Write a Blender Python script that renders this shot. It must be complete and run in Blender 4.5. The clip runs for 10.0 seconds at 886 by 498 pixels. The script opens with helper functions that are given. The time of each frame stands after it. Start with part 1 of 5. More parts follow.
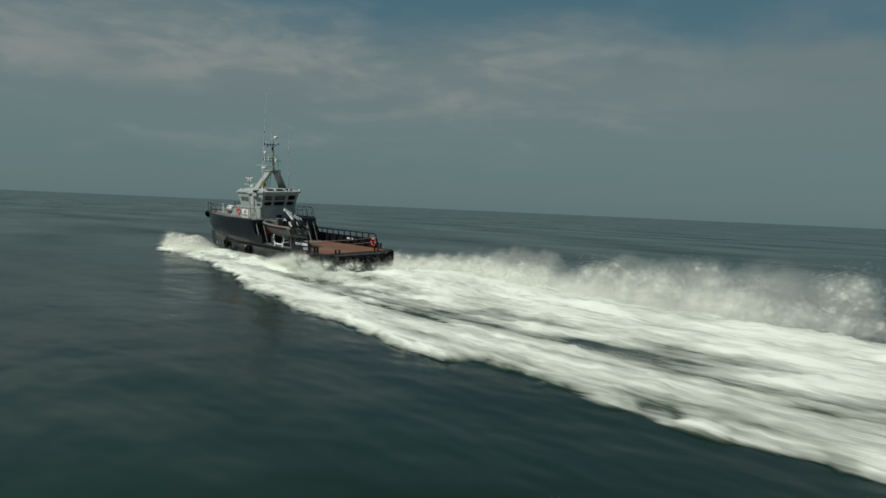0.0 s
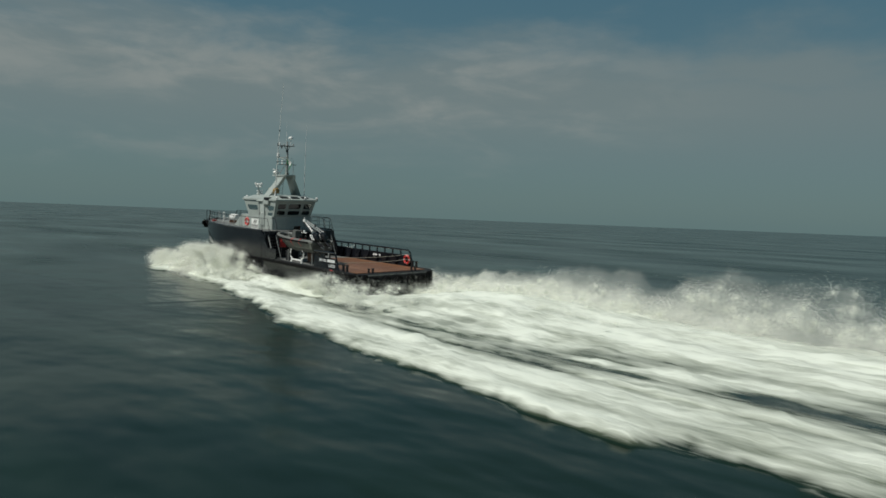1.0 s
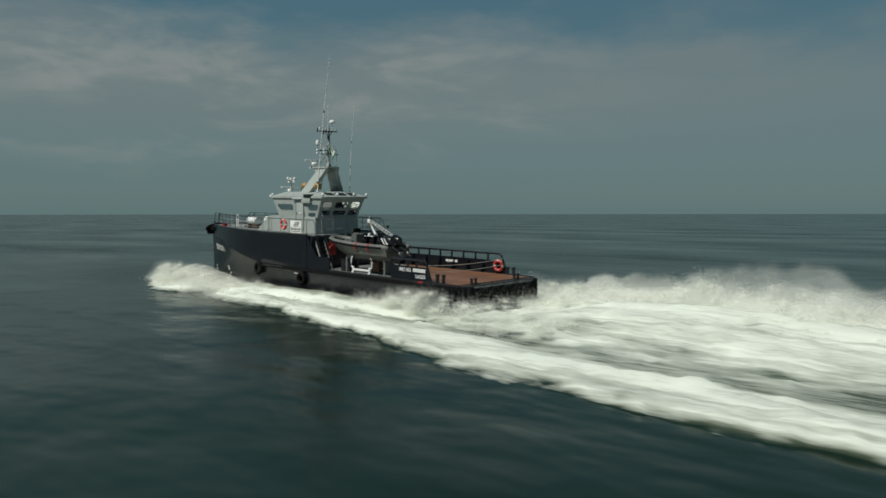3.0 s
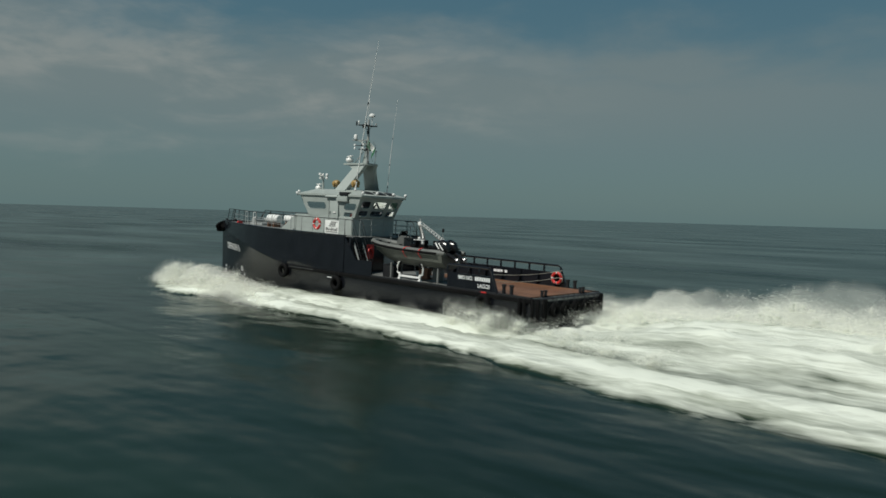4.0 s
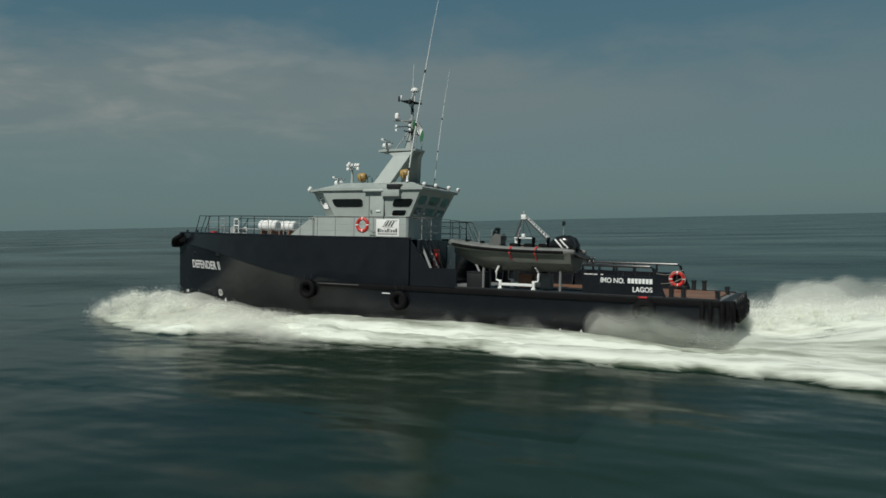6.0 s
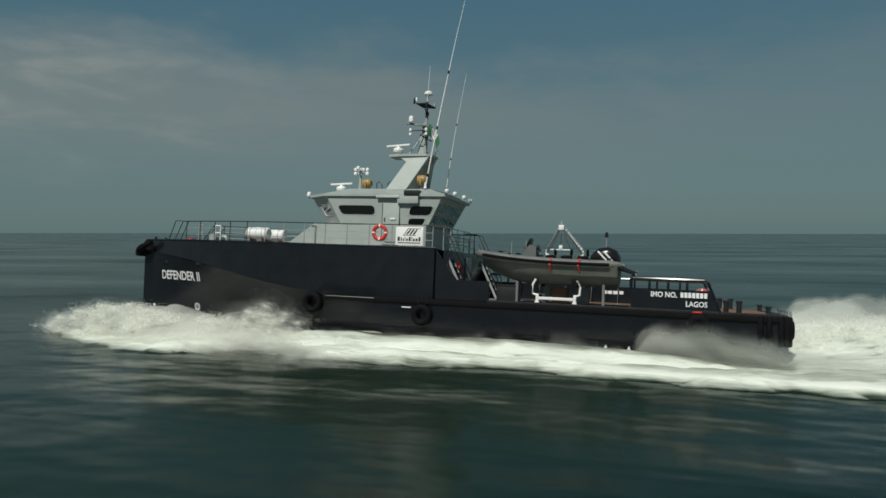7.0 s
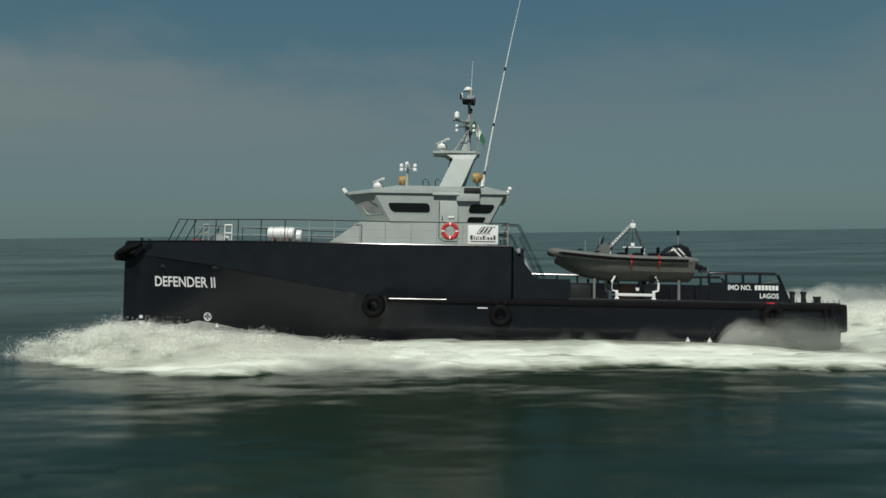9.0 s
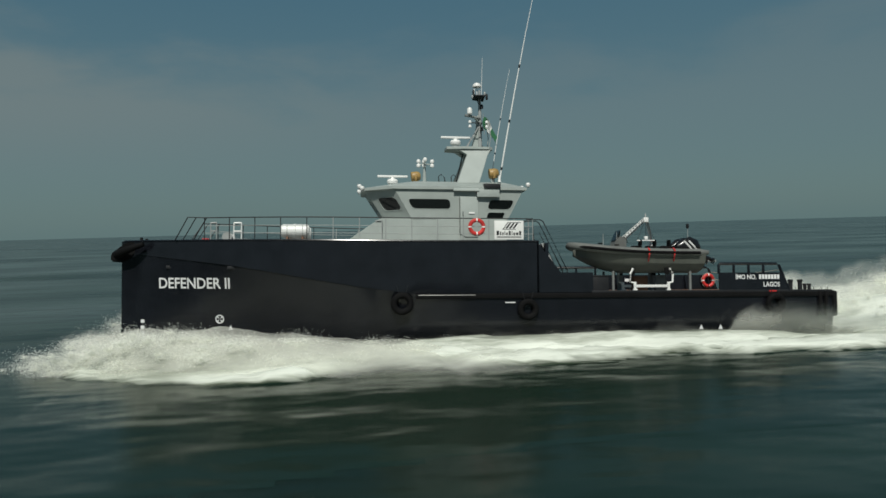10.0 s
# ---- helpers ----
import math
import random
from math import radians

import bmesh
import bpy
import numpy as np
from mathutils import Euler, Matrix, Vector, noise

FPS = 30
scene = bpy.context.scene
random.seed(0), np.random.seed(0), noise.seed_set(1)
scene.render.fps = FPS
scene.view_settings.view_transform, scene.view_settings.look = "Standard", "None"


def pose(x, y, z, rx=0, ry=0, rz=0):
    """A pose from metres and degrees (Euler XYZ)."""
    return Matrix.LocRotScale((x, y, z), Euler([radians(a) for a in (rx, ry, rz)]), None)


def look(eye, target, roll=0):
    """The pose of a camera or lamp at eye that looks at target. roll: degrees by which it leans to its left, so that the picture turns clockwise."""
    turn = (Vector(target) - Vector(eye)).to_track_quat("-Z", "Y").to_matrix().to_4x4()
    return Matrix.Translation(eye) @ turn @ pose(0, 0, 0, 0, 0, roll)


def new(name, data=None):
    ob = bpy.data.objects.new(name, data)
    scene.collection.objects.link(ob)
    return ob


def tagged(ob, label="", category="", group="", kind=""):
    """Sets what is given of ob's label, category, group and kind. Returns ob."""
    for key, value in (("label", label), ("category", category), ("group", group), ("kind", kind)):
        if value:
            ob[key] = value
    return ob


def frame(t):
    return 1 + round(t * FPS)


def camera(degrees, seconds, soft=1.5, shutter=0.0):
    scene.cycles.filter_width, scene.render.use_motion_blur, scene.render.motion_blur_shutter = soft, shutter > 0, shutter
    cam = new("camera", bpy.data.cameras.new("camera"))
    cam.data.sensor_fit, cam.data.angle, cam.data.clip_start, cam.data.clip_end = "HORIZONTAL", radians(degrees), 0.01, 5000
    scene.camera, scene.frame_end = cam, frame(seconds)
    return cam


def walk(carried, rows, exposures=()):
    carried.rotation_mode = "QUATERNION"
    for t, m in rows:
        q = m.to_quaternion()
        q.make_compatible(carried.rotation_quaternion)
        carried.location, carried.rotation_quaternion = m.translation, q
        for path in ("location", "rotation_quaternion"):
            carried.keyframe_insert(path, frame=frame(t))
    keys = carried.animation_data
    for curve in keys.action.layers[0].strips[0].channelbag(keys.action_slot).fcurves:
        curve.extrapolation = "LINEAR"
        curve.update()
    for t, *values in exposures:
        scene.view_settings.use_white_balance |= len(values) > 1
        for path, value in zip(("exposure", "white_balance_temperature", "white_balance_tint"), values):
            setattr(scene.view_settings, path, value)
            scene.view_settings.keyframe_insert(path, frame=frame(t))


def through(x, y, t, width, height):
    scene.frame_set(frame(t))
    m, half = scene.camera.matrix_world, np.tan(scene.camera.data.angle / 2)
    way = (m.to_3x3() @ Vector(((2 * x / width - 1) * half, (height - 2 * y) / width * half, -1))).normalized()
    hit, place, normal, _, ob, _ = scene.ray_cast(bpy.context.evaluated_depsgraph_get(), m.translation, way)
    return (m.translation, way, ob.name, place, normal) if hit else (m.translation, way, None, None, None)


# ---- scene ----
# The ship runs along +x at SPEED; its own space has x ahead, y to port, z up from the aft deck.
SPEED, FREEBOARD = 11.0, 1.70
# seconds, heel and trim in degrees
SHIP = [
    (0.0, -3.32, -0.53),
    (0.5, -2.72, -0.76),
    (1.0, -1.97, -1.17),
    (1.5, -1.93, -1.20),
    (2.0, -1.65, -1.22),
    (2.5, -1.24, -1.28),
    (3.0, -0.80, -1.29),
    (4.5, 1.22, -1.50),
    (5.0, 1.72, -1.74),
    (6.5, 3.42, -1.14),
    (7.0, 4.13, -1.09),
    (7.5, 4.41, -1.23),
    (8.0, 4.71, -1.45),
    (8.5, 4.89, -1.57),
    (9.0, 4.83, -1.60),
    (9.5, 4.70, -1.68),
    (10.0, 4.42, -1.85),
]
# seconds, the flown camera's place beside the ship and its turn, in the ship's space
FLIGHT = [
    (0.0, -51.945, 32.782, 6.468, 84.321, -0.296, -128.589),
    (0.5, -46.599, 32.338, 6.183, 84.946, -0.744, -129.958),
    (1.0, -41.728, 31.881, 6.034, 85.403, -1.547, -130.700),
    (1.5, -38.592, 32.061, 5.849, 85.762, -1.874, -131.075),
    (2.0, -35.758, 32.713, 5.676, 86.167, -2.065, -131.958),
    (2.5, -31.018, 32.505, 5.379, 86.111, -1.193, -134.196),
    (3.0, -26.386, 32.682, 5.049, 85.736, -0.321, -136.120),
    (4.5, -15.608, 34.209, 3.797, 87.622, -3.946, -141.647),
    (5.0, -10.422, 33.822, 3.315, 87.732, -2.347, -145.866),
    (6.5, 0.472, 34.101, 1.429, 91.023, -1.874, -156.884),
    (7.0, 3.809, 34.140, 0.939, 92.279, -2.420, -161.392),
    (7.5, 6.724, 34.599, 0.646, 92.764, -2.424, -165.464),
    (8.0, 10.079, 35.122, 0.367, 93.175, -2.222, -169.700),
    (8.5, 13.315, 35.398, 0.173, 93.451, -1.775, -173.929),
    (9.0, 16.671, 35.328, 0.150, 93.511, -1.075, -178.410),
    (9.5, 19.775, 35.230, 0.214, 93.270, -0.450, -182.864),
    (10.0, 22.733, 35.120, 0.289, 92.929, 0.282, -187.047),
]


def ship_pose(row):
    t, heel, trim = row
    return pose(SPEED * t, 0, FREEBOARD, heel, trim, 0)


cam = camera(62.5, 10.0, 1.55, 0.45)
walk(cam, [(r[0], ship_pose(s) @ pose(*r[1:])) for s, r in zip(SHIP, FLIGHT)])

# ---- light ----
SUN_AZ, SUN_EL = 80.0, 52.0          # degrees; the azimuth is counted from +x towards +y
world = bpy.data.worlds.new("sky")
scene.world = world
world.use_nodes = True


def math_link(n, l, a, b):
    m = n.new("ShaderNodeMath")
    m.operation = "MULTIPLY"
    l.new(a, m.inputs[0])
    l.new(b, m.inputs[1])
    return m.outputs[0]


def build_sky(nt):
    n, l = nt.nodes, nt.links
    n.clear()
    out, bg = n.new("ShaderNodeOutputWorld"), n.new("ShaderNodeBackground")
    sky = n.new("ShaderNodeTexSky")
    sky.sky_type, sky.sun_disc = "NISHITA", False
    sky.sun_elevation, sky.sun_rotation = radians(SUN_EL), radians(90 - SUN_AZ)
    sky.air_density, sky.dust_density, sky.ozone_density = 1.0, 1.5, 2.0
    tc = n.new("ShaderNodeTexCoord")
    sep = n.new("ShaderNodeSeparateXYZ")
    l.new(tc.outputs["Generated"], sep.inputs[0])
    # hazy veil: pale grey at the skyline, bluer above
    ramp = n.new("ShaderNodeValToRGB")
    e = ramp.color_ramp.elements
    e[0].position, e[0].color = 0.0, (1.02, 1.72, 1.73, 1)
    e[1].position, e[1].color = 0.75, (0.36, 0.80, 1.05, 1)
    m = e.new(0.12)
    m.color = (0.82, 1.54, 1.65, 1)
    m = e.new(0.34)
    m.color = (0.46, 1.22, 1.66, 1)
    m = e.new(0.50)
    m.color = (0.42, 0.98, 1.28, 1)
    l.new(sep.outputs["Z"], ramp.inputs[0])
    veil = n.new("ShaderNodeMix")
    veil.data_type, veil.blend_type = "RGBA", "MIX"
    veil.inputs[0].default_value = 0.90
    l.new(sky.outputs[0], veil.inputs[6])
    l.new(ramp.outputs[0], veil.inputs[7])
    # two scales of cloud noise, drawn out along the skyline
    def clouds(scale, stretch, detail, distortion):
        mp = n.new("ShaderNodeMapping")
        mp.inputs["Scale"].default_value = stretch
        l.new(tc.outputs["Generated"], mp.inputs[0])
        nz = n.new("ShaderNodeTexNoise")
        nz.inputs["Scale"].default_value, nz.inputs["Detail"].default_value = scale, detail
        nz.inputs["Roughness"].default_value, nz.inputs["Distortion"].default_value = 0.55, distortion
        l.new(mp.outputs[0], nz.inputs["Vector"])
        return nz.outputs[0]

    def smooth(value, a, b, lo, hi):
        r = n.new("ShaderNodeMapRange")
        r.interpolation_type = "SMOOTHSTEP"
        for k, v in enumerate((a, b, lo, hi)):
            r.inputs[k + 1].default_value = v
        l.new(value, r.inputs[0])
        return r.outputs[0]

    def plain(op, a, b):
        m = n.new("ShaderNodeMath")
        m.operation = op
        for k, v in enumerate((a, b)):
            if isinstance(v, float):
                m.inputs[k].default_value = v
            else:
                l.new(v, m.inputs[k])
        return m.outputs[0]

    def toward(azimuth, a, b, lo, hi):
        dot = n.new("ShaderNodeVectorMath")
        dot.operation = "DOT_PRODUCT"
        dot.inputs[1].default_value = (math.cos(radians(azimuth)), math.sin(radians(azimuth)), 0)
        l.new(tc.outputs["Generated"], dot.inputs[0])
        return smooth(dot.outputs["Value"], a, b, lo, hi)

    broad, fine = clouds(2.0, (1.6, 1.6, 5.0), 6, 0.3), clouds(4.8, (1.5, 1.5, 4.6), 10, 0.3)
    z = sep.outputs["Z"]
    # the top edge of the cloud bank wanders with the noise
    edge = plain("ADD", z, plain("ADD", plain("MULTIPLY", plain("SUBTRACT", broad, 0.5), 0.26), plain("MULTIPLY", plain("SUBTRACT", fine, 0.5), 0.10)))
    bank = math_link(n, l, smooth(edge, 0.16, 0.27, 1.0, 0.0), smooth(z, 0.03, 0.17, 0.10, 1.0))
    bank = math_link(n, l, bank, toward(-32, 0.30, 0.95, 0.26, 0.66))
    # sunlit tops ahead of the ship
    tops = math_link(n, l, smooth(fine, 0.40, 0.66, 0.0, 1.0), math_link(n, l, smooth(edge, 0.07, 0.20, 0.0, 1.0), smooth(edge, 0.20, 0.27, 1.0, 0.0)))
    tops = math_link(n, l, tops, toward(-26, 0.76, 0.97, 0.0, 0.75))
    cl = n.new("ShaderNodeMix")
    cl.data_type = "RGBA"
    l.new(bank, cl.inputs[0])
    l.new(veil.outputs[2], cl.inputs[6])
    cl.inputs[7].default_value = (1.89, 2.22, 2.16, 1)
    lit = n.new("ShaderNodeMix")
    lit.data_type = "RGBA"
    l.new(tops, lit.inputs[0])
    l.new(cl.outputs[2], lit.inputs[6])
    lit.inputs[7].default_value = (2.55, 2.80, 2.68, 1)
    l.new(lit.outputs[2], bg.inputs[0])
    bg.inputs[1].default_value = 0.10
    l.new(bg.outputs[0], out.inputs[0])


build_sky(world.node_tree)
sun = new("sun", bpy.data.lights.new("sun", "SUN"))
sun.data.energy, sun.data.angle, sun.data.color = 3.7, radians(0.55), (0.97, 0.965, 0.885)
sun.matrix_world = look((0, 0, 0), (-math.cos(radians(SUN_AZ)) * math.cos(radians(SUN_EL)), -math.sin(radians(SUN_AZ)) * math.cos(radians(SUN_EL)), -math.sin(radians(SUN_EL))))
scene.view_settings.exposure = 0.0


# ---- materials ----
def mat(name):
    m = bpy.data.materials.new(name)
    m.use_nodes = True
    return m, m.node_tree.nodes, m.node_tree.links, m.node_tree.nodes["Principled BSDF"]


def noise_node(n, l, scale, detail=5, rough=0.55, vec=None, stretch=None):
    t = n.new("ShaderNodeTexNoise")
    t.inputs["Scale"].default_value, t.inputs["Detail"].default_value, t.inputs["Roughness"].default_value = scale, detail, rough
    if stretch is not None:
        mp = n.new("ShaderNodeMapping")
        mp.inputs["Scale"].default_value = stretch
        l.new(vec, mp.inputs[0])
        vec = mp.outputs[0]
    if vec is not None:
        l.new(vec, t.inputs["Vector"])
    return t


def math_node(n, l, op, a, b=None, clamp=False):
    m = n.new("ShaderNodeMath")
    m.operation, m.use_clamp = op, clamp
    for i, v in enumerate((a, b)):
        if v is None:
            continue
        if isinstance(v, (int, float)):
            m.inputs[i].default_value = v
        else:
            l.new(v, m.inputs[i])
    return m.outputs[0]


def paint(name, colour, rough=0.4, wear=(0.25, 0.2, 0.17), amount=0.15, metal=0.0, scale=1.2, bump=0.02, spread=0.25, spec=0.5):
    """Painted or plain surface with broad tone, fine grain and some wear."""
    m, n, l, b = mat(name)
    tc = n.new("ShaderNodeTexCoord")
    big = noise_node(n, l, scale, 6, 0.6, tc.outputs["Object"])
    fine = noise_node(n, l, scale * 14, 4, 0.6, tc.outputs["Object"])
    streak = noise_node(n, l, 1.0, 6, 0.65, tc.outputs["Object"], (scale * 2.2, scale * 2.2, scale * 0.35))
    r = n.new("ShaderNodeValToRGB")
    r.color_ramp.elements[0].position, r.color_ramp.elements[1].position = 0.3, 0.72
    r.color_ramp.elements[0].color = (*[c * (1 - spread) for c in colour], 1)
    r.color_ramp.elements[1].color = (*[min(1, c * (1 + spread)) for c in colour], 1)
    l.new(big.outputs[0], r.inputs[0])
    w = n.new("ShaderNodeMix")
    w.data_type = "RGBA"
    f = math_node(n, l, "MULTIPLY", math_node(n, l, "SUBTRACT", streak.outputs[0], 0.55, True), amount * 5, True)
    l.new(f, w.inputs[0])
    l.new(r.outputs[0], w.inputs[6])
    w.inputs[7].default_value = (*wear, 1)
    l.new(w.outputs[2], b.inputs["Base Color"])
    b.inputs["Metallic"].default_value, b.inputs["Specular IOR Level"].default_value = metal, spec
    l.new(math_node(n, l, "ADD", math_node(n, l, "MULTIPLY", fine.outputs[0], 0.25), rough - 0.12), b.inputs["Roughness"])
    bp = n.new("ShaderNodeBump")
    bp.inputs["Strength"].default_value, bp.inputs["Distance"].default_value = 0.5, bump
    l.new(fine.outputs[0], bp.inputs["Height"])
    l.new(bp.outputs[0], b.inputs["Normal"])
    return m


NAVY = paint("navy_hull_paint", (0.0078, 0.0088, 0.0120), 0.22, (0.014, 0.014, 0.015), 0.08, bump=0.0012, spec=0.42)
BLACK = paint("black_rubber", (0.0045, 0.0045, 0.0048), 0.75, (0.009, 0.009, 0.009), 0.15, spec=0.12)
GREY = paint("grey_superstructure_paint", (0.345, 0.382, 0.362), 0.45, (0.20, 0.18, 0.16), 0.05, bump=0.004, spread=0.08)
WHITE = paint("white_paint", (0.78, 0.78, 0.76), 0.4, (0.5, 0.45, 0.4), 0.06, bump=0.003, spread=0.06)
RUST = paint("rust_brown_timber_deck", (0.20, 0.095, 0.055), 0.7, (0.32, 0.22, 0.15), 0.25, scale=1.8)
DECKGREY = paint("grey_deck_paint", (0.16, 0.165, 0.16), 0.6, (0.2, 0.12, 0.08), 0.2)


def water_normal(n, l, pos):
    """Small chop and longer ripples, fixed in the sea."""
    a = noise_node(n, l, 1.0, 3, 0.45, pos, (0.12, 0.21, 0.2))
    b = noise_node(n, l, 1.0, 6, 0.6, pos, (0.60, 1.0, 1.0))
    h = math_node(n, l, "ADD", math_node(n, l, "MULTIPLY", a.outputs[0], 1.9), math_node(n, l, "MULTIPLY", b.outputs[0], 0.05))
    bp = n.new("ShaderNodeBump")
    # the chop melts into an even sheen far from the ship's course
    far = n.new("ShaderNodeVectorMath")
    far.operation = "DISTANCE"
    far.inputs[1].default_value = (55, 10, 0)
    l.new(pos, far.inputs[0])
    calm = n.new("ShaderNodeMapRange")
    calm.inputs[1].default_value, calm.inputs[2].default_value, calm.inputs[3].default_value, calm.inputs[4].default_value = 50, 260, 0.62, 0.16
    l.new(far.outputs["Value"], calm.inputs[0])
    l.new(calm.outputs[0], bp.inputs["Strength"])
    bp.inputs["Distance"].default_value = 0.36
    l.new(h, bp.inputs["Height"])
    return bp.outputs[0]


def sea_material():
    m, n, l, b = mat("sea_water")
    g = n.new("ShaderNodeNewGeometry")
    p = g.outputs["Position"]
    tone = noise_node(n, l, 1.0, 4, 0.55, p, (0.035, 0.085, 0.1))
    gust = noise_node(n, l, 1.0, 4, 0.55, p, (0.022, 0.05, 0.1))
    r = n.new("ShaderNodeValToRGB")
    r.color_ramp.elements[0].position, r.color_ramp.elements[1].position = 0.35, 0.7
    r.color_ramp.elements[0].color, r.color_ramp.elements[1].color = (0.0046, 0.0128, 0.0078, 1), (0.0125, 0.0272, 0.0155, 1)
    l.new(tone.outputs[0], r.inputs[0])
    l.new(r.outputs[0], b.inputs["Base Color"])
    b.inputs["IOR"].default_value = 1.33
    l.new(math_node(n, l, "ADD", math_node(n, l, "MULTIPLY", math_node(n, l, "SUBTRACT", gust.outputs[0], 0.35, True), 0.50), 0.14), b.inputs["Roughness"])
    l.new(water_normal(n, l, p), b.inputs["Normal"])
    return m


SEA = sea_material()


def foam_material():
    """Sea water that turns into white foam where the sheet's own foam density and the broken pattern in the sea say so."""
    m, n, l, b = mat("wake_foam_and_water")
    g = n.new("ShaderNodeNewGeometry")
    p = g.outputs["Position"]
    at = n.new("ShaderNodeAttribute")
    at.attribute_name = "foam"
    st = noise_node(n, l, 1.0, 9, 0.68, p, (0.11, 1.05, 0.6))
    pt = noise_node(n, l, 1.0, 9, 0.74, p, (0.55, 2.3, 1.0))
    mixed = math_node(n, l, "ADD", math_node(n, l, "MULTIPLY", st.outputs[0], 0.55), math_node(n, l, "MULTIPLY", pt.outputs[0], 0.45))
    k = math_node(n, l, "ADD", math_node(n, l, "MULTIPLY", at.outputs["Fac"], 1.0), math_node(n, l, "MULTIPLY", math_node(n, l, "SUBTRACT", mixed, 0.5), 2.7))
    f = n.new("ShaderNodeValToRGB")
    f.color_ramp.elements[0].position, f.color_ramp.elements[1].position = 0.26, 0.98
    l.new(math_node(n, l, "MULTIPLY", k, math_node(n, l, "MULTIPLY", at.outputs["Fac"], 6.0, True)), f.inputs[0])
    c = n.new("ShaderNodeMix")
    c.data_type = "RGBA"
    l.new(f.outputs[0], c.inputs[0])
    tone = noise_node(n, l, 1.0, 5, 0.6, p, (0.05, 0.11, 0.1))
    aer = n.new("ShaderNodeMix")
    aer.data_type = "RGBA"
    l.new(math_node(n, l, "MULTIPLY", math_node(n, l, "SUBTRACT", at.outputs["Fac"], 0.22, True), 1.7, True), aer.inputs[0])
    aer.inputs[6].default_value, aer.inputs[7].default_value = (0.0078, 0.0190, 0.0110, 1), (0.175, 0.20, 0.135, 1)
    l.new(aer.outputs[2], c.inputs[6])
    c.inputs[7].default_value = (0.79, 0.825, 0.735, 1)
    l.new(c.outputs[2], b.inputs["Base Color"])
    l.new(math_node(n, l, "ADD", math_node(n, l, "MULTIPLY", f.outputs[0], 0.6), 0.215), b.inputs["Roughness"])
    b.inputs["IOR"].default_value = 1.33
    w = water_normal(n, l, p)
    bp = n.new("ShaderNodeBump")
    bp.inputs["Strength"].default_value, bp.inputs["Distance"].default_value = 0.5, 0.3
    l.new(math_node(n, l, "MULTIPLY", mixed, f.outputs[0]), bp.inputs["Height"])
    l.new(w, bp.inputs["Normal"])
    l.new(bp.outputs[0], b.inputs["Normal"])
    return m


FOAM = foam_material()


# ---- building helpers ----
def part(name, bm, material, parent=None, label="", smooth=True):
    """Links a bmesh as one mesh object, under a thing or a part."""
    me = bpy.data.meshes.new(name)
    bm.normal_update()
    bm.to_mesh(me)
    bm.free()
    me.materials.append(material)
    if smooth:
        me.polygons.foreach_set("use_smooth", [True] * len(me.polygons))
        me.set_sharp_from_angle(angle=radians(35))
    ob = new(name, me)
    ob.parent = parent
    if label:
        ob["label"] = label
    return ob


def thing(name, label, category, group=""):
    ob = new(name)
    ob.empty_display_size = 0.3
    return tagged(ob, label, category, group)


def strip(bm, rings, close=False, caps=False):
    """Skins a row of rings of equal length; close joins each ring's ends."""
    vs = [[bm.verts.new(p) for p in r] for r in rings]
    k = len(vs[0])
    for a, b in zip(vs, vs[1:]):
        for i in range(k if close else k - 1):
            j = (i + 1) % k
            try:
                bm.faces.new((a[i], a[j], b[j], b[i]))
            except ValueError:
                pass
    if caps:
        bm.faces.new(vs[0][::-1])
        bm.faces.new(vs[-1])
    return vs


def box(bm, lo, hi, bevel=0.0, m=None):
    r = bmesh.ops.create_cube(bm, size=1.0)
    c, s = (Vector(lo) + Vector(hi)) / 2, Vector(hi) - Vector(lo)
    t = Matrix.Translation(c) @ Matrix.Diagonal((*s, 1))
    bmesh.ops.transform(bm, matrix=t if m is None else m @ t, verts=r["verts"])
    if bevel:
        es = list({e for v in r["verts"] for e in v.link_edges})
        bmesh.ops.bevel(bm, geom=es, offset=bevel, segments=2, affect="EDGES", profile=0.6)


def tube(bm, pts, r, seg=8, caps=True):
    """A round bar along a line of points; r may be a number or one a point."""
    pts = [Vector(p) for p in pts]
    rings = []
    for i, p in enumerate(pts):
        d = (pts[min(i + 1, len(pts) - 1)] - pts[max(i - 1, 0)]).normalized()
        u = d.cross(Vector((0, 0, 1)) if abs(d.z) < 0.9 else Vector((1, 0, 0))).normalized()
        v = d.cross(u)
        q = r if isinstance(r, (int, float)) else r[i]
        rings.append([p + q * (math.cos(a) * u + math.sin(a) * v) for a in [2 * math.pi * k / seg for k in range(seg)]])
    strip(bm, rings, True, caps)


def ring_bar(bm, c, axis, R, r, seg=28, sub=10):
    """A round ring (lifebuoy, tyre)."""
    q = Vector((0, 0, 1)).rotation_difference(Vector(axis))
    rings = []
    for i in range(seg + 1):
        a = 2 * math.pi * i / seg
        d = q @ Vector((math.cos(a), math.sin(a), 0))
        rings.append([Vector(c) + d * (R + r * math.cos(b)) + (q @ Vector((0, 0, 1))) * r * math.sin(b) for b in [2 * math.pi * k / sub for k in range(sub)]])
    strip(bm, rings, True)
    bmesh.ops.remove_doubles(bm, verts=bm.verts, dist=1e-4)


def lathe(bm, c, prof, seg=20, axis=(0, 0, 1)):
    """Turned body: rows of radius and height about an axis through c."""
    q = Vector((0, 0, 1)).rotation_difference(Vector(axis))
    strip(bm, [[Vector(c) + q @ Vector((r * math.cos(a), r * math.sin(a), z)) for a in [2 * math.pi * k / seg for k in range(seg)]] for r, z in prof], True, True)


